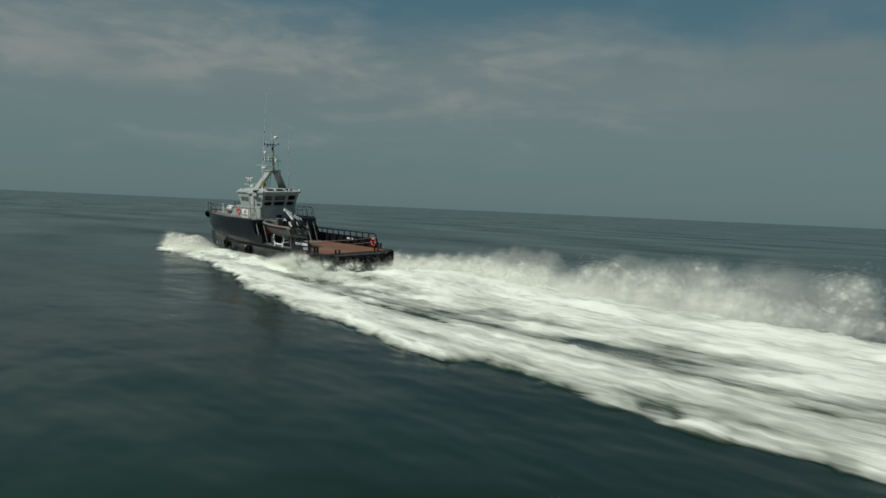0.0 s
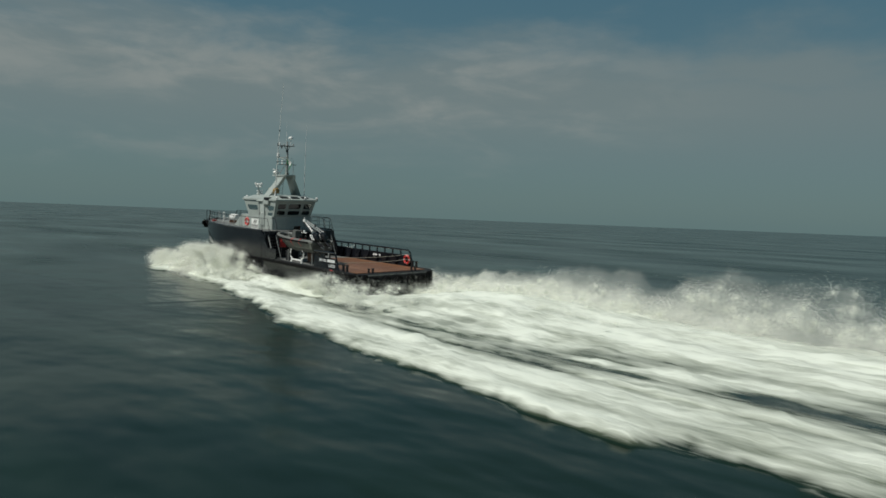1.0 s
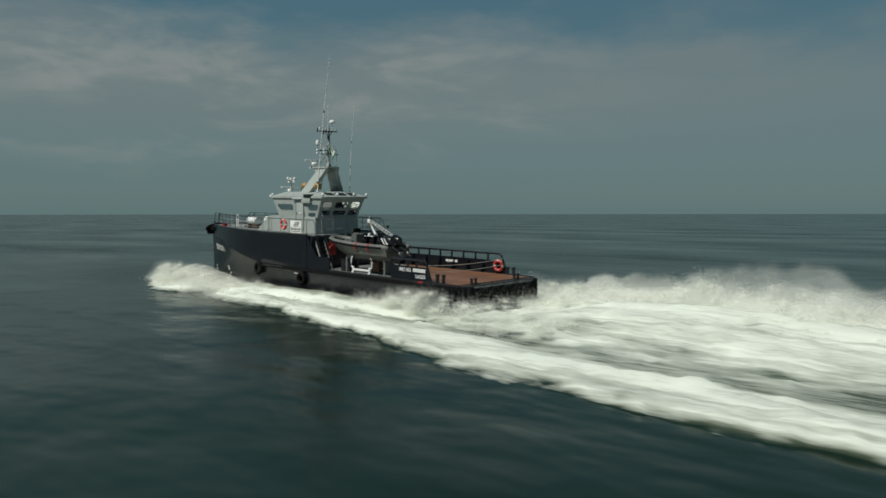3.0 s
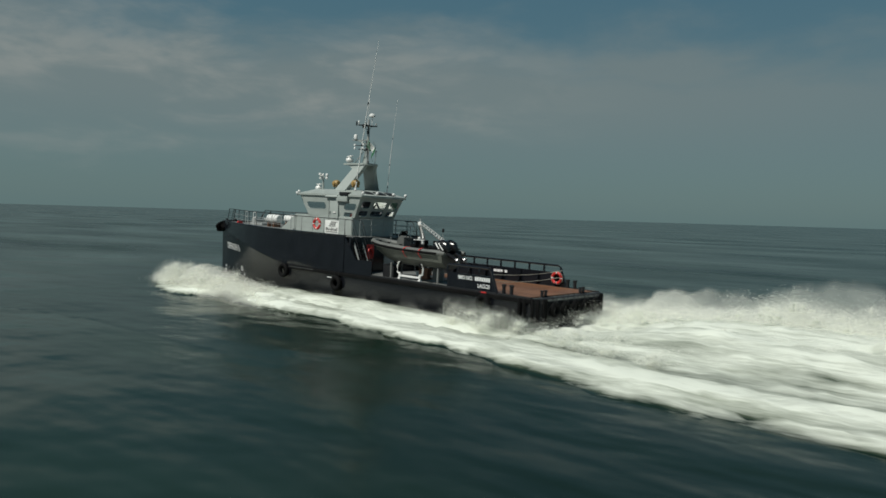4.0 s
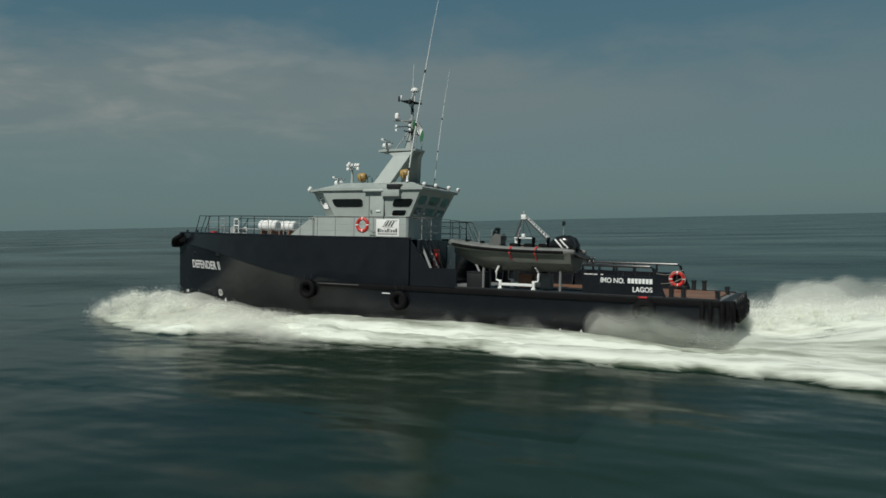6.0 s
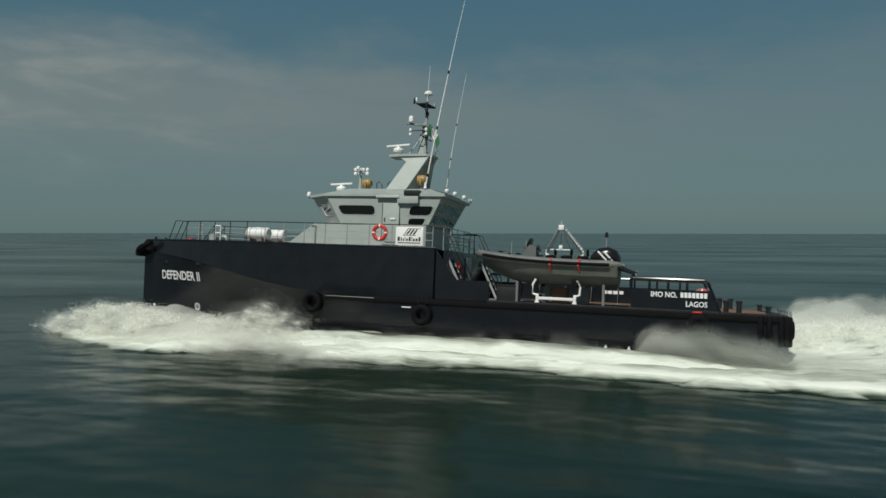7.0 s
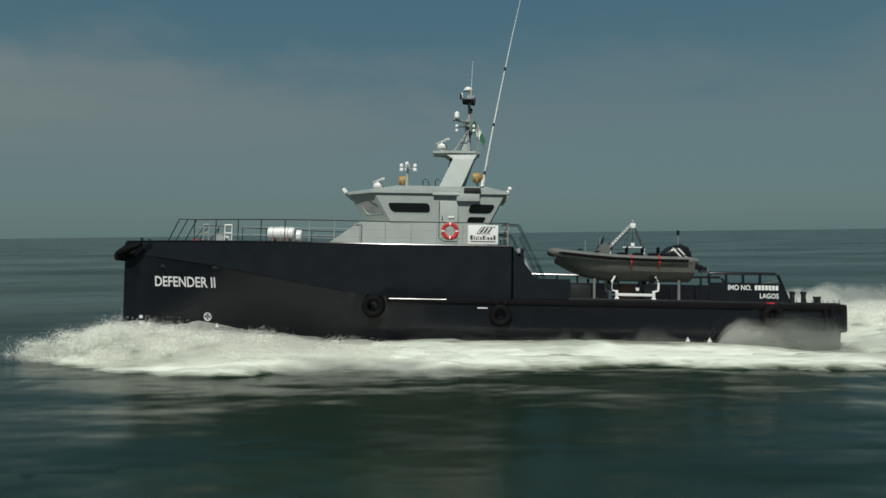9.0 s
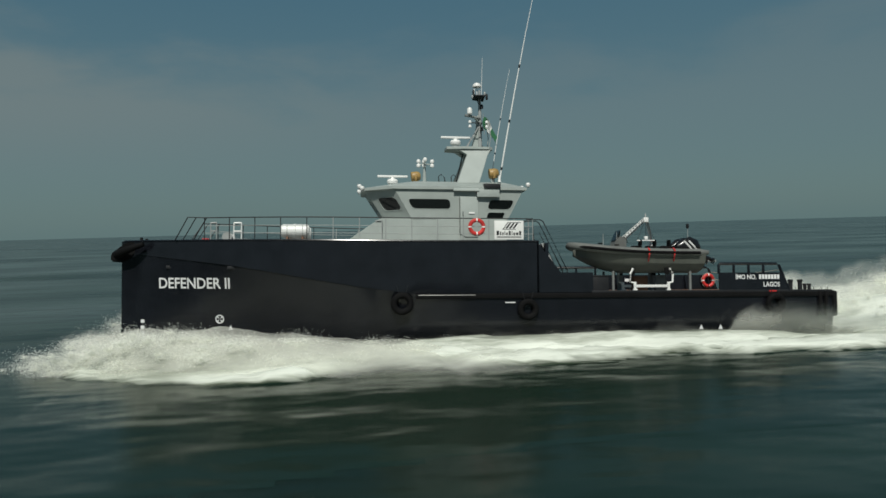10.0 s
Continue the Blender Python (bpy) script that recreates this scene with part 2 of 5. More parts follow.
def prism(bm, outline, depth):
    """An outline (points in space) pushed along a vector."""
    d = Vector(depth)
    a = [bm.verts.new(p) for p in outline]
    b = [bm.verts.new(Vector(p) + d) for p in outline]
    bm.faces.new(a[::-1])
    bm.faces.new(b)
    for i in range(len(a)):
        j = (i + 1) % len(a)
        bm.faces.new((a[i], a[j], b[j], b[i]))
    bmesh.ops.recalc_face_normals(bm, faces=bm.faces)


def curve(x, xs, ys):
    return float(np.interp(x, xs, ys))


# ---- sea ----
bm = bmesh.new()
rings = []
for r in [60, 200, 600, 1600, 4900]:
    rings.append([Vector((55 + r * math.cos(a), r * math.sin(a), 0)) for a in [2 * math.pi * k / 96 for k in range(96)]])
strip(bm, rings, True)
bm.faces.new([v for v in bm.verts if (v.co - Vector((55, 0, 0))).length < 61])
bmesh.ops.recalc_face_normals(bm, faces=bm.faces)
tagged(part("water", bm, SEA, None, smooth=False), "dark green calm open sea with small ripples", "sea", kind="structure")


# ---- wake: foam sheet and spray, which travel with the ship ----
EDGE_X = [-200, -45, -30, -18, -8, 0, 10, 20, 27, 31, 33.5]
EDGE_Y = [20, 15.3, 15.6, 15.0, 13.8, 11.4, 9.4, 8.2, 7.2, 5.6, 2.2]


def hull_half(x):
    """Half breadth of the hull near the waterline."""
    return curve(x, [0, 17, 20, 22.5, 25, 28.6, 31.5, 33.2], [3.44, 3.42, 3.25, 2.85, 2.2, 1.2, 0.5, 0.05]) if x > 0 else 3.44


def bell(v, c, w):
    return math.exp(-((v - c) / w) ** 2)


def wake_field(x, y, band=False):
    """Foam density and height of the water at a place beside or behind the ship; band: the port bow wave's own trail of foam."""
    u, yo = abs(y), curve(x, EDGE_X, EDGE_Y)
    if y < 0:
        # the starboard side of the wake is drawn in by the turn
        yo = curve(x, [-200, -60, -33, -26, -18, -8, 0, 10, 20, 27, 31, 33.5, 36], [6.5, 5.5, 5.4, 5.6, 6.6, 8.2, 9.4, 9.0, 8.2, 7.8, 6.4, 4.6, 0.8])
    inner_edge = yo
    if y > 0 and not band:
        inner_edge = curve(x, [-200, -60, -30, -8, 0, 10, 16, 22, 26, 29.5, 33, 35, 36.2], [11, 11, 11.6, 9.6, 6.9, 6.5, 6.5, 7.5, 8.6, 8.3, 6.2, 3.6, 0.8])
    n1 = noise.fractal(Vector((x * 0.16, y * 0.45, 3.1)), 0.9, 2.1, 5)
    n2 = noise.fractal(Vector((x * 0.55, y * 0.9, 8.4)), 0.8, 2.1, 4)
    edge = inner_edge + 0.8 * n1 * (1 + max(0.0, -x) * 0.010) + 0.45 * n2
    inside = float(np.clip((edge - u) / 0.7, 0, 1))
    if x > 33.5:
        inside *= float(np.clip((36.0 - x) / 2.5, 0, 1))
    if x > 0:
        # a thin glassy sheet beside the hull breaks into foam along its outer crest
        across = float(np.clip((u - hull_half(x)) / max(0.5, inner_edge - 1.2 - hull_half(x)), 0, 1))
        d = (0.40 + 0.58 * across ** 1.5) * curve(x, [20, 27, 34], [1.0, 0.92, 0.68]) - 0.10 * bell(u, hull_half(x) + 0.5, 0.9) * float(np.clip((13 - x) / 9, 0, 1))
        h = (0.20 + 0.16 * bell(x, 24, 7)) * bell(u, yo - 1.6, 1.7) + 0.62 * bell(u, hull_half(x) + 0.7, 1.2) * curve(x, [2, 6, 11, 20, 24], [0, 0.75, 1.0, 1.0, 0]) + 0.12 * bell(x, 30, 5) * bell(u, hull_half(x), 2.0)
    else:
        far = float(np.clip(-x / 110, 0, 1))
        outer = bell(u, yo - 2.6 - 0.02 * -x, 2.9)
        inner = bell(u, 1.0, 5.3 + 0.03 * -x)
        d = max((0.96 - 0.25 * far) * outer, (1.02 - 0.35 * far) * inner, 0.75 + 0.30 * n1)
        h = 0.22 * outer + (0.85 * bell(x, -9, 9) + 0.30 * bell(x, -32, 20)) * bell(u, 1.5, 3.6) - 0.45 * bell(x, -1.5, 3) * bell(u, 0, 3)
        d -= 0.36 * bell(u, 7.4 + 0.05 * -x + 0.8 * n1, 1.5) * float(np.clip(-x / 6, 0, 1))
    d = d + 0.10 * n2 + 0.16 * n1
    lump = abs(n2) * 0.22 + max(0.0, n1) * 0.20
    if band:
        d = max(d, 0.70 + 0.35 * n1)
        inside *= float(np.clip((u - (yo - 6.2)) / 2.2, 0, 1)) * float(np.clip((24 - x) / 5, 0, 1))
    z = inside * (h + 0.07 + lump * float(np.clip(d, 0, 1))) - 0.05
    fade = float(np.clip((x + 195) / 60, 0, 1))
    # milky, sunlit water outside the foam
    milk = 0.06 * float(np.clip((inner_edge + 11 - u) / 11, 0, 1)) ** 1.5 * float(np.clip((x - 2) / 8, 0, 1) * np.clip((33 - x) / 8, 0, 1)) if y > 0 and not band else 0.0
    if milk > 0:
        z = max(z, 0.012)
    return max(0.0, d) * inside * fade + milk * (1 - inside), z


def wake_sheet():
    xs = list(np.arange(36.3, -62, -0.42)) + list(np.arange(-62, -196, -1.6))
    ys = list(np.arange(-22, 22.01, 0.42))
    verts, foam = [], []
    for x in xs:
        for y in ys:
            d, z = wake_field(x, y)
            verts.append((x, y, z))
            foam.append(d)
    k = len(ys)
    faces = [(i * k + j, (i + 1) * k + j, (i + 1) * k + j + 1, i * k + j + 1) for i in range(len(xs) - 1) for j in range(k - 1)]
    me = bpy.data.meshes.new("wake")
    me.from_pydata(verts, [], faces)
    me.attributes.new("foam", "FLOAT", "POINT").data.foreach_set("value", foam)
    me.polygons.foreach_set("use_smooth", [True] * len(faces))
    me.materials.append(FOAM)
    return tagged(new("wake", me), "white churned foam wake spreading over dark sea water behind the ship", "wake", kind="stuff")


PIVOT = 22.0


def wake_band():
    """The outer foam trail that the port bow wave leaves, about its own pivot near the bow."""
    xs = list(np.arange(24, -62, -0.42)) + list(np.arange(-62, -196, -1.6))
    vs = np.arange(-6.4, 3.01, 0.38)
    verts, foam = [], []
    for x in xs:
        for v in vs:
            y = curve(x, EDGE_X, EDGE_Y) + v
            d, z = wake_field(x, y, True)
            verts.append((x - PIVOT, y, z + 0.008))
            foam.append(d)
    k = len(vs)
    faces = [(i * k + j, (i + 1) * k + j, (i + 1) * k + j + 1, i * k + j + 1) for i in range(len(xs) - 1) for j in range(k - 1)]
    me = bpy.data.meshes.new("bow_wave_trail")
    me.from_pydata(verts, [], faces)
    me.attributes.new("foam", "FLOAT", "POINT").data.foreach_set("value", foam)
    me.polygons.foreach_set("use_smooth", [True] * len(faces))
    me.materials.append(FOAM)
    return tagged(new("bow_wave_trail", me), "streaked white foam trail of the bow wave on dark sea", "wake", kind="stuff")


def spray_material(name, size, low, high, most, tear):
    """White spray: dense where its pieces are thick, torn open by a pattern that stays with the water left behind."""
    m, n, l, b = mat(name)
    g = n.new("ShaderNodeNewGeometry")
    at = n.new("ShaderNodeAttribute")
    at.attribute_name = "thick"
    a = noise_node(n, l, 1.0, 7, 0.62, g.outputs["Position"], size)
    c = noise_node(n, l, 1.0, 5, 0.65, g.outputs["Position"], tuple(4.5 * s for s in size))
    mixed = math_node(n, l, "ADD", math_node(n, l, "MULTIPLY", a.outputs[0], 0.7), math_node(n, l, "MULTIPLY", c.outputs[0], 0.3))
    k = math_node(n, l, "ADD", at.outputs["Fac"], math_node(n, l, "MULTIPLY", math_node(n, l, "SUBTRACT", mixed, 0.5), tear))
    r = n.new("ShaderNodeMapRange")
    r.interpolation_type = "SMOOTHSTEP"
    r.inputs[1].default_value, r.inputs[2].default_value, r.inputs[4].default_value = low, high, most
    l.new(k, r.inputs[0])
    alpha = math_node(n, l, "MULTIPLY", r.outputs[0], math_node(n, l, "MULTIPLY", at.outputs["Fac"], 5.0, True))
    d, t, tr, mx, ms = (n.new("ShaderNode" + s) for s in ("BsdfDiffuse", "BsdfTranslucent", "BsdfTransparent", "MixShader", "MixShader"))
    d.inputs[0].default_value = t.inputs[0].default_value = (0.88, 0.885, 0.82, 1)
    ms.inputs[0].default_value = 0.45
    l.new(d.outputs[0], ms.inputs[1])
    l.new(t.outputs[0], ms.inputs[2])
    l.new(alpha, mx.inputs[0])
    l.new(tr.outputs[0], mx.inputs[1])
    l.new(ms.outputs[0], mx.inputs[2])
    l.new(mx.outputs[0], n["Material Output"].inputs[0])
    n.remove(b)
    return m


THROWN = spray_material("thrown_spray", (0.22, 0.35, 0.35), -0.05, 1.0, 0.54, 1.3)
MIST = spray_material("drifting_spray_mist", (0.16, 0.22, 0.22), 0.05, 1.1, 0.44, 1.6)
FAN = spray_material("fine_spray", (0.16, 0.3, 0.3), 0.05, 1.2, 0.44, 1.2)


def spray_sheet(name, nu, nv, place, material, seed):
    """A torn curtain of spray: place(u, v) gives a point and a thickness, for u along the water and v up the throw."""
    verts, thick = [], []
    for i in range(nu + 1):
        for j in range(nv + 1):
            u, v = i / nu, j / nv
            p, d = place(u, v)
            q = Vector(p)
            w = noise.noise_vector(Vector((q.x * 0.45, q.y * 0.45 + seed * 7.3, q.z * 0.6))) * 0.30 + noise.noise_vector(Vector((q.x * 1.4, q.y * 1.4 + seed * 3.1, q.z * 1.4))) * 0.13
            verts.append(q + w * min(1.0, 0.25 + v))
            thick.append(max(0.0, d))
    k = nv + 1
    faces = [(i * k + j, (i + 1) * k + j, (i + 1) * k + j + 1, i * k + j + 1) for i in range(nu) for j in range(nv)]
    me = bpy.data.meshes.new(name)
    me.from_pydata(verts, [], faces)
    me.attributes.new("thick", "FLOAT", "POINT").data.foreach_set("value", thick)
    me.polygons.foreach_set("use_smooth", [True] * len(faces))
    me.materials.append(material)
    return new(name, me)


def rim(u, a=0.08, b=0.08):
    """Fades towards both ends."""
    return float(np.clip(u / a, 0, 1) * np.clip((1 - u) / b, 0, 1))


def bow_sheet(side, layer):
    reach, lift = (1.0, 0.82, 0.62)[layer], (0.8, 0.9, 0.65)[layer]

    def place(u, v):
        x = 33.6 - 17.5 * u
        y0, y1 = hull_half(x) + 0.05, curve(x, EDGE_X, EDGE_Y) * reach + 0.5
        top = lift * curve(x, [16, 20, 24, 28, 31, 33, 34], [0.4, 0.75, 1.25, 1.65, 1.8, 1.4, 0.7])
        top *= 1 + 0.16 * noise.noise(Vector((x * 0.5, layer * 5 + side, 0)))
        z0 = curve(x, [16, 24, 33], [0.1, 0.2, 0.35])
        y = y0 + (y1 - y0) * v
        z = z0 * (1 - v) ** 2 + top * 4 * v * (1 - v) * 0.85
        fwd = 2.0 * v * float(np.clip(1 - u * 2.2, 0, 1))
        return (x + fwd - 1.5 * v * u, side * y, z), (0.24 + 0.70 * v ** 1.5) * rim(u, 0.05, 0.2) * float(np.clip((1.02 - v) / 0.15, 0, 1)) * float(np.clip((37.2 - x - fwd) / 3.5, 0.15, 1))

    return spray_sheet("bow_spray", 70, 16, place, THROWN, 3 * layer + side)


def quarter_sheet(side, layer):
    def place(u, v):
        x = 6.3 - 13.5 * u - 0.9 * v
        out = 0.12 + (0.6 + 3.4 * u) * v * (0.45 + 0.4 * layer)
        top = (1.6 + 0.25 * layer) * curve(u, [0, 0.04, 0.3, 0.6, 1], [0.85, 1.0, 0.85, 0.66, 0.4]) * (1 + 0.3 * noise.noise(Vector((x * 0.8, layer * 3.0, side))))
        return (x, side * (3.46 + out + 0.9 * u), top * v - 0.05), (0.95 - 0.45 * v * v) * (1 - 0.72 * u) * rim(u, 0.012, 0.3) * float(np.clip((1.0 - v) / 0.35, 0, 1))

    return spray_sheet("quarter_spray", 46, 12, place, FAN, 20 + 3 * layer + side)


def plume_sheet(y, height, seed, x0=-0.3, x1=-40.0):
    """A row of rounded billows of spray behind the stern."""
    rng = random.Random(seed)
    lumps, c = [], x0 + 1.0
    while c > x1:
        r = rng.uniform(1.8, 3.6) * (1 + 0.03 * -c)
        lumps.append((c, r, rng.uniform(0.55, 1.35)))
        c -= r * rng.uniform(0.75, 1.25)

    def place(u, v):
        x = x0 + (x1 - x0) * u
        base = height * curve(-x, [0, 2, 6, 20, 36, 44], [0.36, 0.62, 0.74, 0.92, 1.25, 1.0])
        bump = max([0.0] + [h * math.sqrt(1 - ((x - c) / r) ** 2) for c, r, h in lumps if abs(x - c) < r])
        top = base * (0.34 + 0.80 * bump) * (1 + 0.14 * noise.fractal(Vector((x * 0.6, seed * 4.7, 0)), 0.8, 2.0, 4))
        lean = -0.022 * -x
        d = (1.0 - 0.45 * v ** 2) * curve(-x, [0, 12, 24, 40], [1.10, 0.88, 0.64, 0.42])
        return (x - 0.6 * v, y + lean - 0.9 * v * (1 if y < 0 else -0.6), top * v), d * rim(u, 0.01, 0.16) * float(np.clip((1.0 - v) / 0.22, 0, 1))

    return spray_sheet("stern_spray", 130, 14, place, MIST, seed)


def side_sheet(side, layer):
    """Low fringe of spray that runs along the ship's side."""

    def place(u, v):
        x = 24 - 19 * u
        top = (0.95 - 0.2 * layer) * (1 + 0.6 * noise.fractal(Vector((x * 0.5, 9.1 * layer + side, 2.0)), 0.8, 2.0, 3))
        return (x - 0.5 * v, side * (hull_half(x) + 0.25 + 0.75 * layer + 0.3 * v), top * v), (0.85 - 0.45 * v) * rim(u, 0.2, 0.15) * float(np.clip((1.0 - v) / 0.5, 0, 1))

    return spray_sheet("side_spray", 90, 8, place, FAN, 120 + 3 * layer + side)


def droplet_material(name, through):
    """Airborne drops: white specks that pass some light on."""
    m, n, l, b = mat(name)
    d, t, mx = (n.new("ShaderNode" + k) for k in ("BsdfDiffuse", "BsdfTranslucent", "MixShader"))
    d.inputs[0].default_value = t.inputs[0].default_value = (0.90, 0.91, 0.845, 1)
    mx.inputs[0].default_value = through
    l.new(d.outputs[0], mx.inputs[1])
    l.new(t.outputs[0], mx.inputs[2])
    l.new(mx.outputs[0], n["Material Output"].inputs[0])
    n.remove(b)
    return m


DROPS, HAZE = droplet_material("white_spray_drops", 0.36), droplet_material("drifting_spray_drops", 0.45)


def drops(name, puffs, count, size, material, seed):
    """A cloud of loose drops: each puff is a centre, its half sizes and its share of the drops."""
    rng = np.random.default_rng(seed)
    c, r, w = (np.array([p[k] for p in puffs], dtype=float) for k in range(3))
    pick = rng.choice(len(puffs), count, p=w / w.sum())
    way = rng.normal(size=(count, 3))
    way /= np.linalg.norm(way, axis=1)[:, None]
    p = c[pick] + way * np.minimum(np.abs(rng.normal(0, 0.58, count)), 1.25)[:, None] * r[pick]
    p[:, 2] = np.abs(p[:, 2])
    nrm = rng.normal(size=(count, 3)) * 0.7 + np.array((0.1, 0.55, 0.75))
    nrm /= np.linalg.norm(nrm, axis=1)[:, None]
    a = np.cross(nrm, rng.normal(size=(count, 3)))
    a /= np.linalg.norm(a, axis=1)[:, None]
    b = np.cross(nrm, a)
    k = (size * rng.uniform(0.45, 1.3, count))[:, None]
    co = np.stack([p + k * (math.cos(q) * a + math.sin(q) * b) for q in (0.0, 2.094, 4.189)], axis=1)
    me = bpy.data.meshes.new(name)
    me.vertices.add(3 * count)
    me.vertices.foreach_set("co", co.astype(np.float32).ravel())
    me.loops.add(3 * count)
    me.loops.foreach_set("vertex_index", np.arange(3 * count, dtype=np.int32))
    me.polygons.add(count)
    me.polygons.foreach_set("loop_start", np.arange(0, 3 * count, 3, dtype=np.int32))
    me.update()
    me.materials.append(material)
    return new(name, me)


def bow_cloud(side, seed):
    """The powder that hangs over the outer crest of the bow wave and runs out ahead of it."""
    rng, puffs = random.Random(seed), []
    for i in range(110):
        x = rng.uniform(18.5, 37.2)
        top = curve(x, [18, 20, 24, 28, 31, 34, 36, 37.5], [0.7, 1.0, 1.6, 1.9, 2.1, 1.85, 1.1, 0.4])
        r = rng.uniform(0.40, 0.75) * min(1.0, 0.35 + top / 2)
        z = max(0.0, (top - r) * rng.random() ** 0.8)
        y = curve(x, [18, 24, 27, 31, 34, 37.5], [6.0, 6.6, 6.6, 5.8, 4.9, 3.9]) * rng.uniform(0.72, 1.06) - 0.25 * z
        puffs.append(((x, side * y, z), (r * 1.7, r * 1.1, r * 0.8), r * r * curve(x, [18, 26, 34, 36, 37.5], [0.5, 0.9, 1.0, 0.5, 0.2])))
    return drops("bow_cloud", puffs, 150000, 0.018, DROPS, seed)


def bow_swell(side, seed):
    """The high fan of spray that the dropping bow throws out along the side."""
    rng, puffs = random.Random(seed), []
    for i in range(150):
        x = rng.uniform(12, 35.5)
        top = curve(x, [12, 15, 18, 22, 27, 31, 34, 36], [0.5, 1.9, 2.8, 3.1, 2.7, 2.3, 1.5, 0.5])
        r = rng.uniform(0.45, 0.85) * min(1.0, 0.4 + top / 4)
        z = max(0.0, (top - r) * rng.random() ** 0.7)
        near = hull_half(x) + 0.4
        y = near + (curve(x, EDGE_X, EDGE_Y) - 0.5 - near) * rng.random() * (1 - 0.25 * z / max(top, 0.1))
        puffs.append(((x, side * y, z), (r * 1.5, r * 1.1, r), r * r))
    return drops("bow_swell", puffs, 260000, 0.030, DROPS, seed)


def stern_cloud(seed):
    """Rounded billows of spray that the screws throw up, drifting to starboard."""
    rng, puffs = random.Random(seed), []
    c = 0.2
    while c > -38:
        base = curve(-c, [-1, 2, 6, 20, 36, 40], [1.0, 1.8, 2.4, 3.2, 4.3, 2.8]) * rng.uniform(0.62, 1.12)
        wide = rng.uniform(0.9, 1.6) * (1 + 0.02 * -c)
        for i in range(9):
            r = rng.uniform(0.45, 0.95) * (1 + 0.018 * -c)
            z = max(0.1, (base - r) * rng.random() ** 0.8)
            x, y = c + rng.uniform(-wide, wide), -0.8 - 0.10 * -c - rng.uniform(0.2, 4.6) * min(1.0, 0.4 + 0.05 * -c)
            puffs.append(((x, y, z), (r * 1.15, r * 1.1, r), r * r * curve(-c, [0, 10, 24, 40], [1.15, 1.0, 0.62, 0.35])))
        c -= wide * rng.uniform(0.75, 1.3)
    for i in range(50):
        x = rng.uniform(-20, -0.4)
        r = rng.uniform(0.4, 0.8)
        puffs.append(((x, rng.uniform(-2.4, 2.6), rng.uniform(0.2, 1.2) * curve(-x, [0, 6, 20], [0.7, 1.0, 0.8])), (r * 1.5, r, r * 0.8), 0.7 * r * r))
    return drops("stern_cloud", puffs, 560000, 0.0165, HAZE, seed)


def quarter_cloud(side, seed):
    """Mist that drifts off the quarter while the stern digs in."""
    rng, puffs = random.Random(seed), []
    for i in range(60):
        x = rng.uniform(-9, 7)
        r = rng.uniform(0.4, 0.85)
        z = rng.random() * curve(x, [-9, -3, 3, 7], [0.9, 1.3, 1.4, 0.5])
        puffs.append(((x, side * (3.7 + r + rng.uniform(0, 1) * curve(x, [-9, 0, 7], [3.8, 2.2, 0.6])), z), (r * 1.6, r, r * 0.8), r * r))
    return drops("quarter_cloud", puffs, 110000, 0.020, HAZE, seed)


def burst(seed, long, high):
    """A throw of spray that leaps up beside the bow."""
    rng, puffs = random.Random(seed), []
    for i in range(48):
        a = rng.gauss(0, 0.24) * long
        top = high * math.exp(-(a / (0.30 * long)) ** 2) * rng.uniform(0.6, 1.05)
        r = rng.uniform(0.30, 0.70)
        z = top * rng.random() ** 0.7
        puffs.append(((a - 0.25 * z, rng.uniform(0.2, 3.2) + 0.3 * z, z), (r * 1.9, r, r), r * r))
    return drops("spray_burst", puffs, 80000, 0.0125, DROPS, seed)


# each throw: its spray, the time of its crest, how long it hangs, its place along the ship
bursts = [(burst(5, 9.0, 2.3), 1.7, 0.4, 23.0), (burst(9, 8.0, 1.9), 2.5, 0.5, 25.0), (burst(2, 6.0, 2.7), 4.55, 0.35, 21.5), (burst(7, 7.0, 2.2), 5.2, 0.4, 21.5),
          (burst(3, 8.0, 2.2), 6.9, 0.4, 24.0), (burst(8, 7.0, 2.0), 6.4, 0.35, 27.0), (burst(4, 12.0, 2.7), 7.95, 0.40, 22.5), (burst(14, 13.0, 2.3), 7.8, 0.50, 25.0)]
sprays = [bow_cloud(1, 31), bow_cloud(-1, 32), stern_cloud(41)] + [bow_sheet(s, k) for s in (1, -1) for k in range(3)] + [quarter_sheet(s, k) for s in (1, -1) for k in range(3)] + [side_sheet(1, k) for k in range(3)]
for k, (y, h) in enumerate(((-1.8, 1.5), (-3.4, 2.1), (-5.0, 2.8), (-6.4, 3.1))):
    sprays.append(plume_sheet(y, h, 40 + k))
drifts = [quarter_cloud(s, 90 + s) for s in (1, -1)]
swells = [bow_swell(1, 61), bow_swell(-1, 62)]
surges = [bow_cloud(1, 71)]
SPRAY_LABELS = {"bow": "white powder of spray over the breaking bow wave", "stern": "billowing white spray drifting behind the stern", "quarter": "thin white mist of spray off the ship's quarter",
                "side": "low white fringe of spray along the ship's side", "spray": "leaping white throw of spray beside the bow"}
for o in sprays + drifts + swells + surges + [b[0] for b in bursts]:
    tagged(o, SPRAY_LABELS[o.name.split("_")[0]], "spray", kind="stuff")
wake, trail = wake_sheet(), wake_band()


